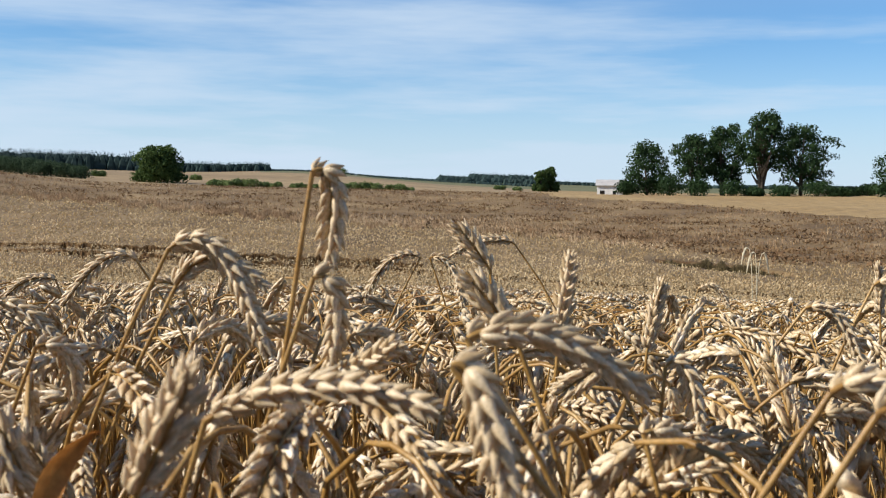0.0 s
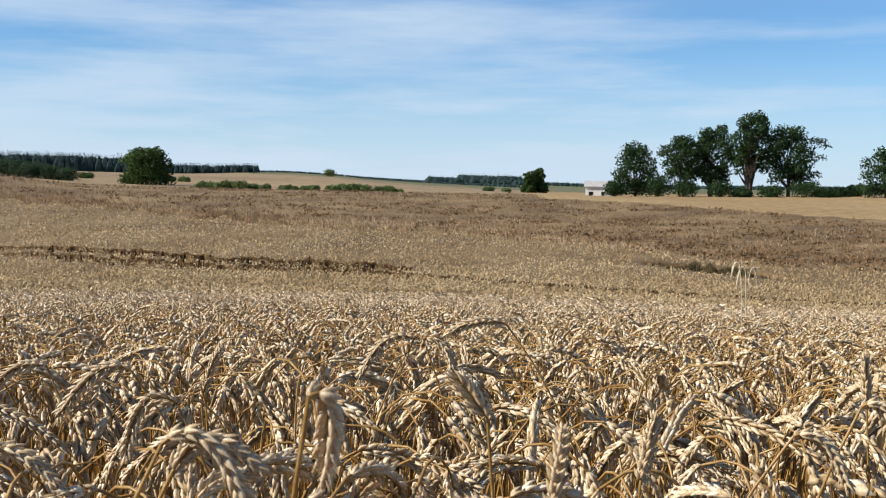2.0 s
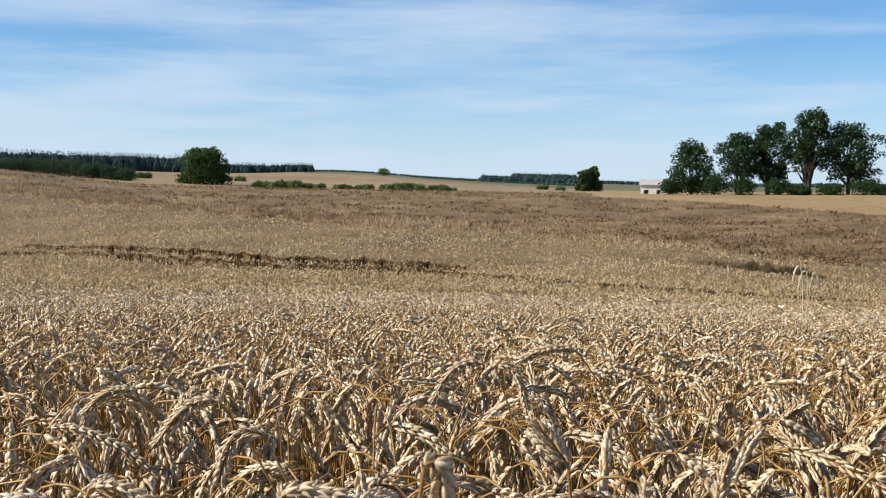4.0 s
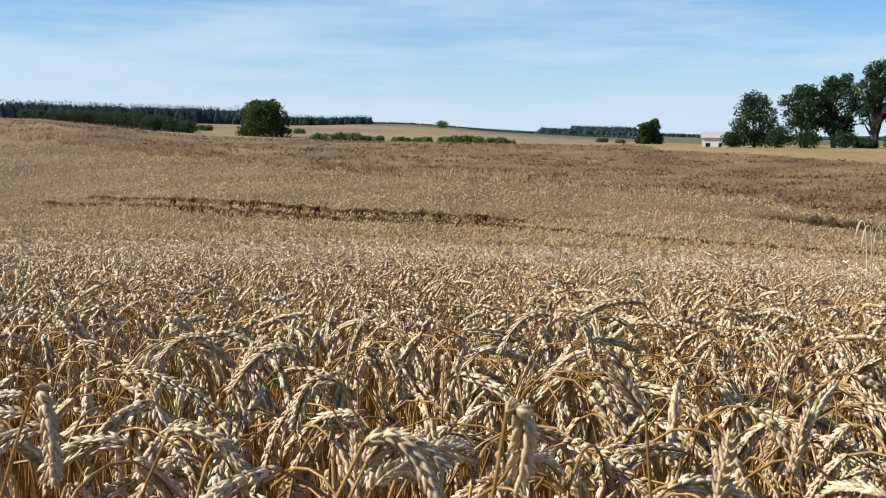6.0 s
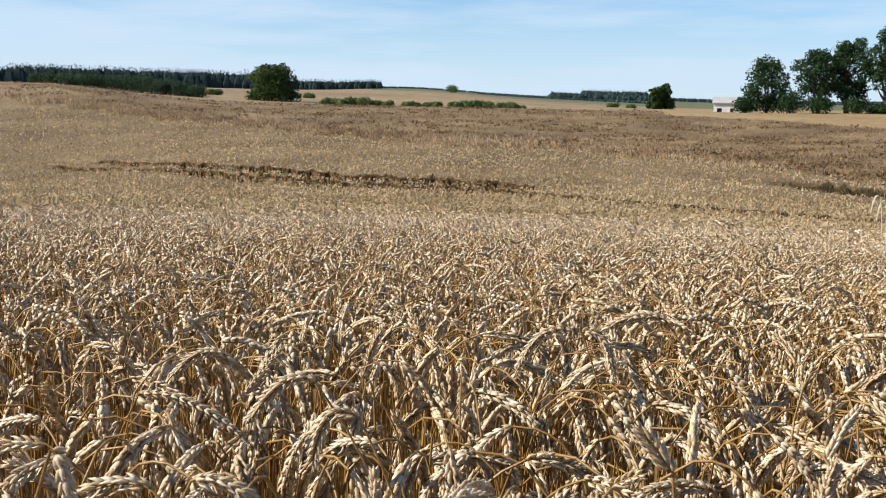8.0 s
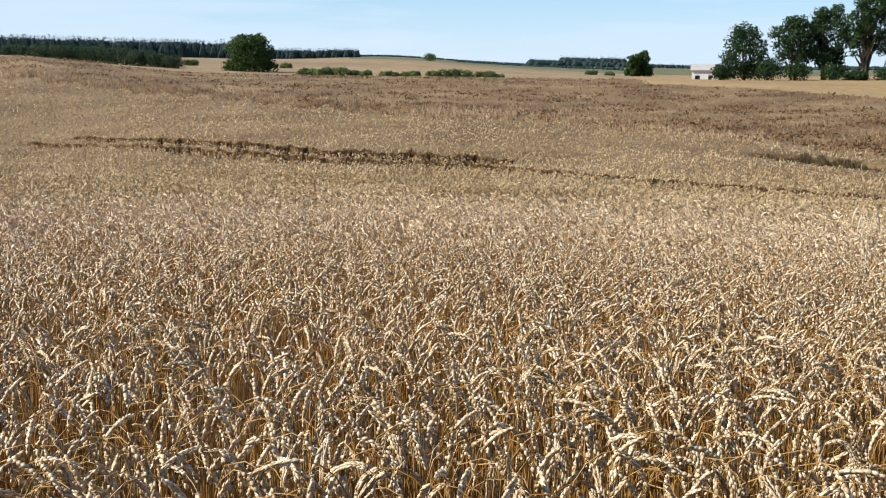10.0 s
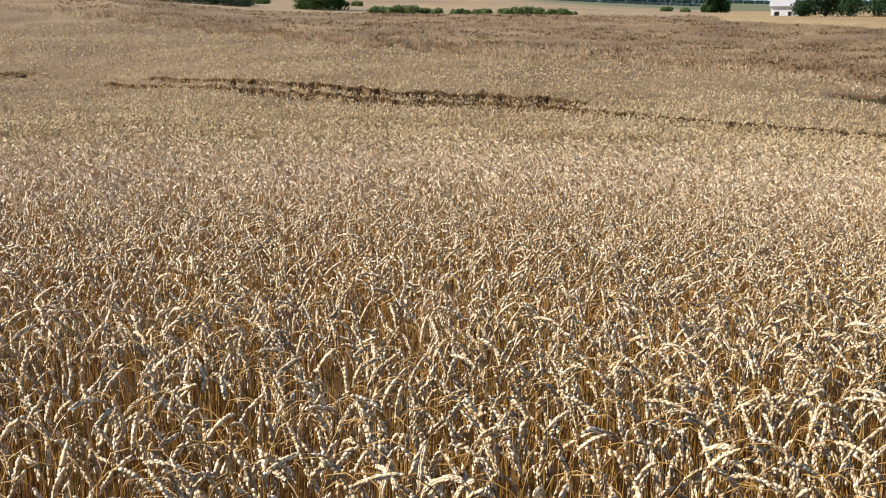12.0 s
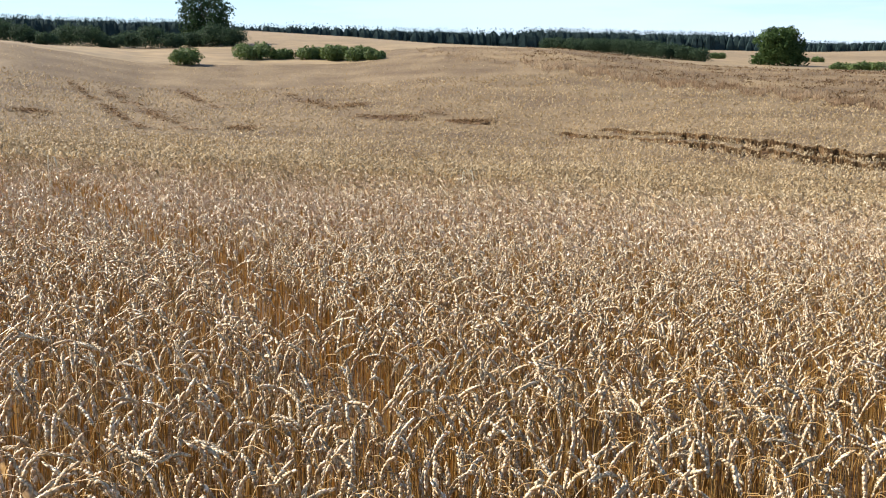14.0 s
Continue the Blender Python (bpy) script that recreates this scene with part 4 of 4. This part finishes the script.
def track_walls():
    """The standing crop's cut side along the far edge of the wheel tracks: upright straws, ragged on top, toned dark
    as shade.
    """
    for k, lo, hi in TRACKS:
        n = 6000
        az = rng.uniform(lo, hi, n)
        c, half = track_line(az, k)
        r = c + half + rng.uniform(-0.1, 0.35, n)
        x, y = -r * np.sin(np.radians(az)), r * np.cos(np.radians(az))
        z = top(x, y)
        a = rng.normal(0, 0.5, n) - np.radians(az)
        ux, uy = np.cos(a), np.sin(a)
        V = np.empty((n, 4, 3), np.float32)
        w = rng.uniform(0.02, 0.06, n)
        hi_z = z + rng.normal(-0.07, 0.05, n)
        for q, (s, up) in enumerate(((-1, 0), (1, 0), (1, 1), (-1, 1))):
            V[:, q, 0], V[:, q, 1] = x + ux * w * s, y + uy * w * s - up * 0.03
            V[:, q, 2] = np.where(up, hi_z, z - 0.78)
        F = (np.array([(0, 1, 2), (0, 2, 3)])[None] + (np.arange(n) * 4)[:, None, None]).reshape(-1, 3)
        tagged(new("wheat_edge", grid_mesh("wheat_edge", V.reshape(-1, 3), F, [M_EDGE])), "straw wall with shade in its dark colour along a beaten wheel track", "wheat", kind="stuff")


def rank_grass():
    """Patch of rank dark grass in the hollow of the far slope."""
    n = 5200
    a = rng.uniform(-1, 1, n)
    az = -14.0 - 3.3 * a
    r = 75.5 - 3.5 * a + rng.normal(0, 0.7, n)
    x, y = -r * np.sin(np.radians(az)), r * np.cos(np.radians(az))
    z = top(x, y) - 0.45
    h = rng.uniform(0.4, 1.0, n) * (1 - 0.75 * a ** 2) * (0.75 + 0.25 * np.sin(a * 17 + 2 * np.sin(a * 7)))
    q = rng.uniform(0, 6.3, n)
    lx, ly = rng.normal(0, 0.1, n), rng.normal(0, 0.1, n)
    V = np.stack([np.stack([x - 0.04 * np.cos(q), y - 0.04 * np.sin(q), z], -1), np.stack([x + 0.04 * np.cos(q), y + 0.04 * np.sin(q), z], -1), np.stack([x + lx, y + ly, z + h], -1)], 1)
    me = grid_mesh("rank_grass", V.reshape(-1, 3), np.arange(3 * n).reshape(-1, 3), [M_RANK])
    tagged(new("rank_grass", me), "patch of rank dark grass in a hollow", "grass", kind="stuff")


near_plants()
rank_grass()
wheat_field()
crop_round_about()
straw_fill()
far_tufts()
far_ears()
beaten_crop()
weed_clumps()
weed_fringe()
track_walls()


# ---- trees, bushes, woods ----
def place(az, r, sink=0.0):
    x, y = -r * math.sin(radians(az)), r * math.cos(radians(az))
    return x, y, float(top(x, y)) - float(np.interp(r, [170, 260], [0.14, 0.0])) - sink


def leaf_cloud(lobes, count, size, g, hollow=0.3):
    """Small bent leaf sprays in the shells of the lobes (centre, radii)."""
    vol = np.array([b[0] * b[1] * b[2] for _, b in lobes]) ** 0.67
    pick = g.choice(len(lobes), count, p=vol / vol.sum())
    C, R = np.array([c for c, _ in lobes])[pick], np.array([b for _, b in lobes])[pick]
    d = g.normal(size=(count, 3))
    d /= np.linalg.norm(d, axis=1)[:, None]
    d[:, 2] = np.where((d[:, 2] < -0.5) & (g.random(count) < 0.6), -d[:, 2], d[:, 2])
    rad = hollow + (1.12 - hollow) * g.random(count) ** 0.6
    # ragged outline
    rad = rad * (1 + 0.16 * np.sin(d[:, 0] * 7 + pick) * np.sin(d[:, 2] * 6 + pick * 2))
    P = C + d * R * rad[:, None]
    nrm = d + g.normal(0, 0.55, (count, 3))
    nrm /= np.linalg.norm(nrm, axis=1)[:, None]
    u = np.cross(nrm, g.normal(size=(count, 3)))
    u /= np.linalg.norm(u, axis=1)[:, None]
    v = np.cross(nrm, u)
    s = size * g.uniform(0.55, 1.35, count)[:, None]
    V = np.stack([P - u * s, P - v * s * 0.55 + nrm * s * 0.2, P + v * s * 0.55 + nrm * s * 0.15, P + u * s], 1).reshape(-1, 3)
    F = (np.array([(0, 1, 2), (1, 3, 2)])[None] + (np.arange(count) * 4)[:, None, None]).reshape(-1, 3)
    return V, F


def tree(az, r, h, w, label, material, seed, bare=0.2, lobes=14, leaves=3600, name="tree", trunks=1, leaf=0.3, taper=0.75, limbs=()):
    g = np.random.default_rng(seed)
    x, y, z = place(az, r, 0.1)
    root = tagged(new(name), label, "tree" if name == "tree" else "bush")
    root.location = (x, y, z)
    balls = []
    lobes = int(lobes * 2.2)
    leaves = int(leaves * 1.45)
    for k in range(lobes):
        t = (k + 0.5) / lobes
        hz = h * (bare + (1 - bare) * (0.12 + 0.78 * t))
        spread = w * 0.5 * (0.92 * math.sin(math.pi * (0.18 + 0.72 * t)) ** taper) * 0.86
        a = k * 2.4 + g.uniform(-0.5, 0.5)
        q = spread * g.uniform(0.35, 1.22)
        b = w * g.uniform(0.10, 0.21)
        balls.append(((q * math.cos(a), q * math.sin(a), hz), (b, b, min(b * g.uniform(0.75, 1.15), (h - hz) * 0.9 + 0.08 * h))))
    for dx, hz, b in limbs:
        balls.append(((dx, g.uniform(-0.5, 0.5), hz), (b * 1.2, b, b * 0.7)))
    if bare < 0.1:
        for k in range(7):
            q = w * 0.46 * (k / 3 - 1)
            balls.append(((q, g.uniform(-0.1, 0.1) * w, h * 0.14), (w * 0.17, w * 0.17, h * g.uniform(0.13, 0.2))))
    pieces = []
    for k in range(trunks):
        a = g.uniform(0, 6.3)
        base = np.array([0.5 * math.cos(a), 0.5 * math.sin(a), 0]) * (trunks > 1)
        tip = np.array([w * 0.1 * math.cos(a), w * 0.1 * math.sin(a), h * 0.86])
        line = bezier(base, (base + tip) / 2 + np.array([0.2, 0.1, 0]), tip, 8)
        pieces.append((*tube(line, np.linspace(0.028 * h, 0.006 * h, 8) / trunks ** 0.5, 7), 0))
        for c, b in balls[::2]:
            c = np.array(c)
            i = int(np.clip(round((c[2] / h - 0.28) * 7), 1, 6))
            pieces.append((*tube(bezier(line[i], (line[i] + c) / 2 + np.array([0, 0, -0.04 * h]), c, 6), np.linspace(0.007 * h, 0.002 * h, 6), 5), 0))
    part("trunk", grid_mesh("trunk", *join(pieces)[:2], [M_BARK], smooth=True), root, "dark bark")
    V, F = leaf_cloud(balls, leaves, leaf, g)
    part("crown", grid_mesh("crown", V, F, [material]), root, "leafy green crown")
    return root


def bush(az, r, h, w, label, material, seed, leaves=900, leaf=0.24):
    leaves = int(leaves * 1.2)
    g = np.random.default_rng(seed)
    x, y, z = place(az, r, 0.35)
    root = tagged(new("bush"), label, "bush")
    root.location = (x, y, z)
    balls, pieces = [], []
    n = max(4, int(w * 1.2))
    for k in range(n):
        q = (k + 0.5) / n - 0.5
        b = h * g.uniform(0.36, 0.52)
        c = (q * (w - 2 * b if w > 2 * b else w * 0.5), g.uniform(-0.25, 0.25) * min(w, 3 * h), h * g.uniform(0.35, 0.55))
        balls.append((c, (b * 1.15, b * 1.1, min(b, h - c[2]))))
        pieces.append((*tube(bezier((0, 0, 0), (c[0] * 0.7, c[1] * 0.7, h * 0.15), c, 5), np.linspace(0.05, 0.02, 5), 5), 0))
    part("trunk", grid_mesh("trunk", *join(pieces)[:2], [M_BARK]), root, "thin woody stems")
    V, F = leaf_cloud(balls, leaves, leaf, g, 0.35)
    V[:, 2] = np.maximum(V[:, 2], 0.05)
    V = spin(V, "Z", az)
    part("crown", grid_mesh("crown", V, F, [material]), root, "leafy green crown")
    return root


POPLAR = "tall dark green broadleaf tree with open branching crown by the field"
tree(-10.4, 262, 12.4, 11.0, "dense rounded dark green tree beside the white barn", M_BROAD, 3, 0.08, 13, 4200)
tree(-12.65, 258, 14.2, 9.6, POPLAR, M_BROAD, 4, 0.22, 13, 3600, trunks=2, limbs=((-3.8, 11.0, 1.2), (-4.3, 9.8, 1.0), (-2.5, 5.5, 1.3)))
tree(-14.15, 262, 17.0, 10.6, POPLAR, M_BROAD, 5, 0.1, 16, 5200, trunks=2)
tree(-15.95, 258, 19.2, 9.6, "tallest broadleaf tree of the group, forked trunk showing", M_BROAD, 6, 0.27, 16, 4200, trunks=4, limbs=((3.6, 15.0, 1.0), (-2.5, 5.5, 1.2), (3.3, 6.0, 1.1)))
tree(-17.85, 262, 15.9, 13.6, "spreading dark green tree with a long side limb", M_BROAD, 7, 0.1, 17, 5600, trunks=2, limbs=((5.8, 12.6, 1.5), (7.2, 12.4, 1.3), (8.2, 11.4, 1.0), (7.4, 9.0, 1.0), (6.0, 5.0, 1.4)))
tree(-22.3, 255, 10.5, 9.5, "dark green broadleaf tree at the field edge", M_BROAD, 8, 0.06, 12, 3200)
tree(14.45, 282, 8.7, 11.6, "broad round willow standing alone in the field", M_WILLOW, 9, 0.02, 22, 8000, leaf=0.33, taper=0.5)
tree(-4.95, 418, 8.6, 4.6, "small dense tree on the skyline", M_WILLOW, 10, 0.02, 14, 4200, leaf=0.32, taper=0.3)
tree(-5.5, 422, 9.8, 5.8, "small dense tree on the skyline", M_WILLOW, 11, 0.02, 15, 4800, leaf=0.32, taper=0.3)
tree(42.9, 275, 13.0, 13.5, "large dark tree rising from the hedge", M_BROAD, 12, 0.05, 18, 6500, taper=0.6)
for k, (a, r, h, w) in enumerate(((-11.5, 256, 5.4, 5.0), (-9.3, 262, 4.0, 4.5), (-12.9, 254, 4.4, 6.0), (-14.6, 255, 4.2, 6.0), (-15.6, 255, 2.4, 5.0), (-17.0, 256, 3.0, 6.0), (-18.6, 256, 4.2, 7.0), (-19.6, 256, 2.6, 6.0),
                                  (-20.2, 262, 2.6, 6.0), (-21.0, 266, 3.2, 6.0), (-23.4, 258, 5.0, 8.0))):
    bush(a, r, h, w, "dark undergrowth shrub below the trees", M_BROAD, 30 + k, 1500)
for k, (a, r, h, w) in enumerate(((11.4, 250, 1.9, 6.5), (10.2, 250, 2.2, 7.0), (8.9, 252, 1.6, 6.0), (7.4, 250, 1.5, 5.0), (6.3, 250, 1.5, 5.0), (4.9, 250, 1.9, 6.0), (3.8, 250, 2.1, 6.5), (2.5, 250, 1.8, 5.5), (1.9, 251, 1.2, 4.0),
                                  (17.3, 330, 2.0, 5.0), (12.6, 326, 1.9, 4.0), (13.4, 326, 1.2, 5.0), (-2.9, 400, 2.0, 5.0), (-3.8, 400, 1.8, 4.0), (5.3, 560, 4.2, 7.0),
                                  (43.95, 188, 3.0, 5.4), (40.6, 205, 3.2, 8.0), (39.2, 205, 2.2, 5.0), (37.6, 203, 2.6, 7.0), (36.4, 200, 3.0, 6.0), (35.2, 196, 2.8, 6.0), (34.5, 193, 2.0, 4.0))):
    bush(a, r, h, w, "low green roadside bush between the fields", M_SHRUB, 60 + k, int((900 + 260 * w) * (1.7 if a > 34 else 1)), 0.18)
for k in range(11):
    a = 18.3 + 0.72 * k
    bush(a, 292 + 2 * k, 3.4 + 1.5 * math.sin(0.5 + k * 0.26) ** 2, 7.5, "dense dark thicket in a hollow of the field", M_HEDGE, 90 + k, 3800, 0.19)
for k in range(13):
    a = 41.6 + 0.98 * k
    bush(a, 262 + 3 * (k % 3), 4.4 + 1.3 * math.sin(k * 1.9), 7.0, "tall dark hedge shrub along the far field", M_HEDGE, 110 + k, 3800, 0.19)


def far_wood(name, label, spans, seed, broad=1.0):
    """A far wood: ragged narrow crowns side by side, in one mesh."""
    g = np.random.default_rng(seed)
    Vs, Fs, o = [], [], 0
    for a0, a1, r0, r1, h0, h1, n in spans:
        for tree_no in range(3 * n):
            az, r = g.uniform(a0, a1), g.uniform(r0, r1)
            x, y, z = place(az, r)
            f = (az - a0) / (a1 - a0)
            h = (h0 * (1 - f) + h1 * f) * g.uniform(0.8, 1.04)
            w = h * g.uniform(0.2, 0.34) * broad
            t = np.array([0, 0.35, 0.75, 1.0])
            rad = w * np.array([0.9, 0.85, 0.5, 0.02]) * g.uniform(0.75, 1.25, 4)
            lean = g.normal(0, 0.03, 2)
            V, F = tube(np.stack([x + lean[0] * t * h, y + lean[1] * t * h, z - 0.5 + t * h * 0.86], -1), rad, 5)
            Vs.append(V)
            Fs.append(F + o)
            o += len(V)
            k = 15 if broad < 1.5 else 8
            u = g.random(k) ** 0.8
            a = g.uniform(0, 6.3, k)
            q = 1.25 * w * (1 - 0.72 * u) * g.uniform(0.6, 1.15, k)
            c = np.stack([x + q * np.cos(a), y + q * np.sin(a), z + h * (0.08 + 0.92 * u)], -1)
            e = g.normal(0, 1, (k, 3, 3)) * (0.044 * h * (1.15 - 0.5 * u))[:, None, None] * np.array([0.7, 0.7, 1.15])
            Vs.append((c[:, None] + e).reshape(-1, 3))
            Fs.append(np.arange(3 * k).reshape(-1, 3) + o)
            o += 3 * k
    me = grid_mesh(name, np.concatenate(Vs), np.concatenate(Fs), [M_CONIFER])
    tagged(new(name, me), label, "forest", kind="stuff")


far_wood("forest", "dark conifer forest along the skyline",
         [(15.5, 27, 800, 900, 13.0, 15.0, 300), (24, 62, 860, 980, 15.0, 17.0, 620), (8.9, 15.8, 700, 760, 6.0, 8.0, 190), (43.5, 62, 700, 800, 13, 15, 300)], 50)
far_wood("forest", "low dark woods far off on the horizon",
         [(0.5, 9, 1500, 1700, 3.0, 4.0, 160), (-5.0, 0.2, 1250, 1450, 8.0, 8.0, 200), (-4.6, -1.4, 1290, 1450, 12.5, 12.0, 130), (-9.5, -4.5, 1500, 1700, 6, 6, 200), (-30, -9.5, 1500, 1700, 7, 7, 240), (-4.5, 4, 760, 800, 3, 2, 120)], 51, 1.9)


def box(bm, x0, x1, y0, y1, z0, z1):
    vs = [bm.verts.new(p) for p in ((x0, y0, z0), (x1, y0, z0), (x1, y1, z0), (x0, y1, z0), (x0, y0, z1), (x1, y0, z1), (x1, y1, z1), (x0, y1, z1))]
    for f in ((0, 3, 2, 1), (4, 5, 6, 7), (0, 1, 5, 4), (1, 2, 6, 5), (2, 3, 7, 6), (3, 0, 4, 7)):
        bm.faces.new([vs[i] for i in f])


def from_bm(name, bm, m):
    me = bpy.data.meshes.new(name)
    bm.normal_update()
    bm.to_mesh(me)
    bm.free()
    me.materials.append(m)
    return me


def barn():
    x, y, z = place(-8.55, 292, 0.3)
    b = tagged(new("barn"), "white farm barn with a pale sheet roof behind the field", "barn")
    b.matrix_basis = pose(x, y, z, 0, 0, -9)
    bm = bmesh.new()
    # wall in bays round two doorways, gable ends
    for x0, x1 in ((-3.4, -2.6), (-1.4, 0.6), (1.5, 3.4)):
        box(bm, x0, x1, -4.0, -3.7, 0, 2.6)
    for x0, x1 in ((-2.6, -1.4), (0.6, 1.5)):
        box(bm, x0, x1, -4.0, -3.7, 1.3, 2.6)
    box(bm, -3.4, -3.1, -3.7, 4, 0, 2.6)
    box(bm, 3.1, 3.4, -3.7, 4, 0, 2.6)
    box(bm, -3.1, 3.1, 3.7, 4, 0, 2.6)
    part("wall", from_bm("wall", bm, M_WHITE), b, "whitewashed masonry")
    # a thin dark panel in each opening stands in for interior shade
    for x0, x1 in ((-2.6, -1.4), (0.6, 1.5)):
        bm = bmesh.new()
        box(bm, x0, x1, -3.72, -3.66, 0, 1.3)
        part("doorway_shade_panel", from_bm("doorway_shade_panel", bm, M_DOORWAY_SHADE), b, "dark panel for the shade inside an open doorway")
    bm = bmesh.new()
    pr = [(-3.8, -4.4, 2.5), (3.8, -4.4, 2.5), (3.8, 0, 4.0), (-3.8, 0, 4.0), (3.8, 4.4, 2.5), (-3.8, 4.4, 2.5)]
    up = [bm.verts.new((px, py, pz + 0.14)) for px, py, pz in pr]
    dn = [bm.verts.new(p) for p in pr]
    for q in ((0, 1, 2, 3), (3, 2, 4, 5)):
        bm.faces.new([up[i] for i in q])
        bm.faces.new([dn[i] for i in reversed(q)])
    for i, j in ((0, 1), (1, 2), (2, 4), (4, 5), (5, 3), (3, 0)):
        bm.faces.new((dn[i], dn[j], up[j], up[i]))
    part("roof", from_bm("roof", bm, M_ROOF), b, "pale sheet roofing")


barn()


def grass_stalk(x, y, rise, heads, seed, label):
    """A bleached tall grass above the crop with drooping tassels."""
    g = np.random.default_rng(seed)
    z = float(top(x, y)) - 0.8
    root = tagged(new("grass_stalk"), label, "grass")
    root.location = (x, y, z)
    for k in range(heads):
        a = g.uniform(-0.5, 0.5) + (0 if k % 2 else 2.6)
        hi = 0.8 + rise * g.uniform(0.86, 1.0)
        line = bezier((0.01 * k, 0, 0), (0.02 * k, 0, hi * 1.05), (0.06 * math.cos(a) + 0.03 * k, 0.03 * math.sin(a), hi), 10)
        part("stem", grid_mesh("stem", *tube(line, np.linspace(0.004, 0.0025, 10), 5), [M_OAT], smooth=True), root)
        P = line[-1]
        drop = bezier(P, P + np.array([0.03 * math.cos(a), 0.02, 0.03]), P + np.array([0.06 * math.cos(a), 0.02, -0.2 * g.uniform(0.7, 1.1)]), 9)
        v, f, m = join([(*tube(drop, np.array([2, 5, 4, 7, 5, 7, 5, 4, 1]) * 0.0015, 5), 0)])
        part("tassel", grid_mesh("tassel", v, f, [M_OAT]), root, "bleached drooping tassel")
    SWAY.append((root, 0.7))


grass_stalk(2.72, 9.6, 0.50, 3, 1, "bleached tall grass with drooping tassels above the wheat")
grass_stalk(-8.9, 14.9, 0.62, 2, 2, "single pale grass stalk rising above the wheat")
grass_stalk(-13.2, 10.6, 0.55, 2, 3, "single pale grass stalk rising above the wheat")


def motions():
    """A light breeze rocks the nearest stalks and the tall grass about their feet."""
    for k, (thing, deg) in enumerate(SWAY):
        x, y, z = thing.location
        walk(thing, [(t * 0.7, pose(x, y, z, deg * 0.5 * math.sin(1.9 * t + k * 1.7), deg * (math.sin(1.45 * t + k * 0.8) + 0.4 * math.sin(3.1 * t + k)), 0)) for t in range(21)])


motions()
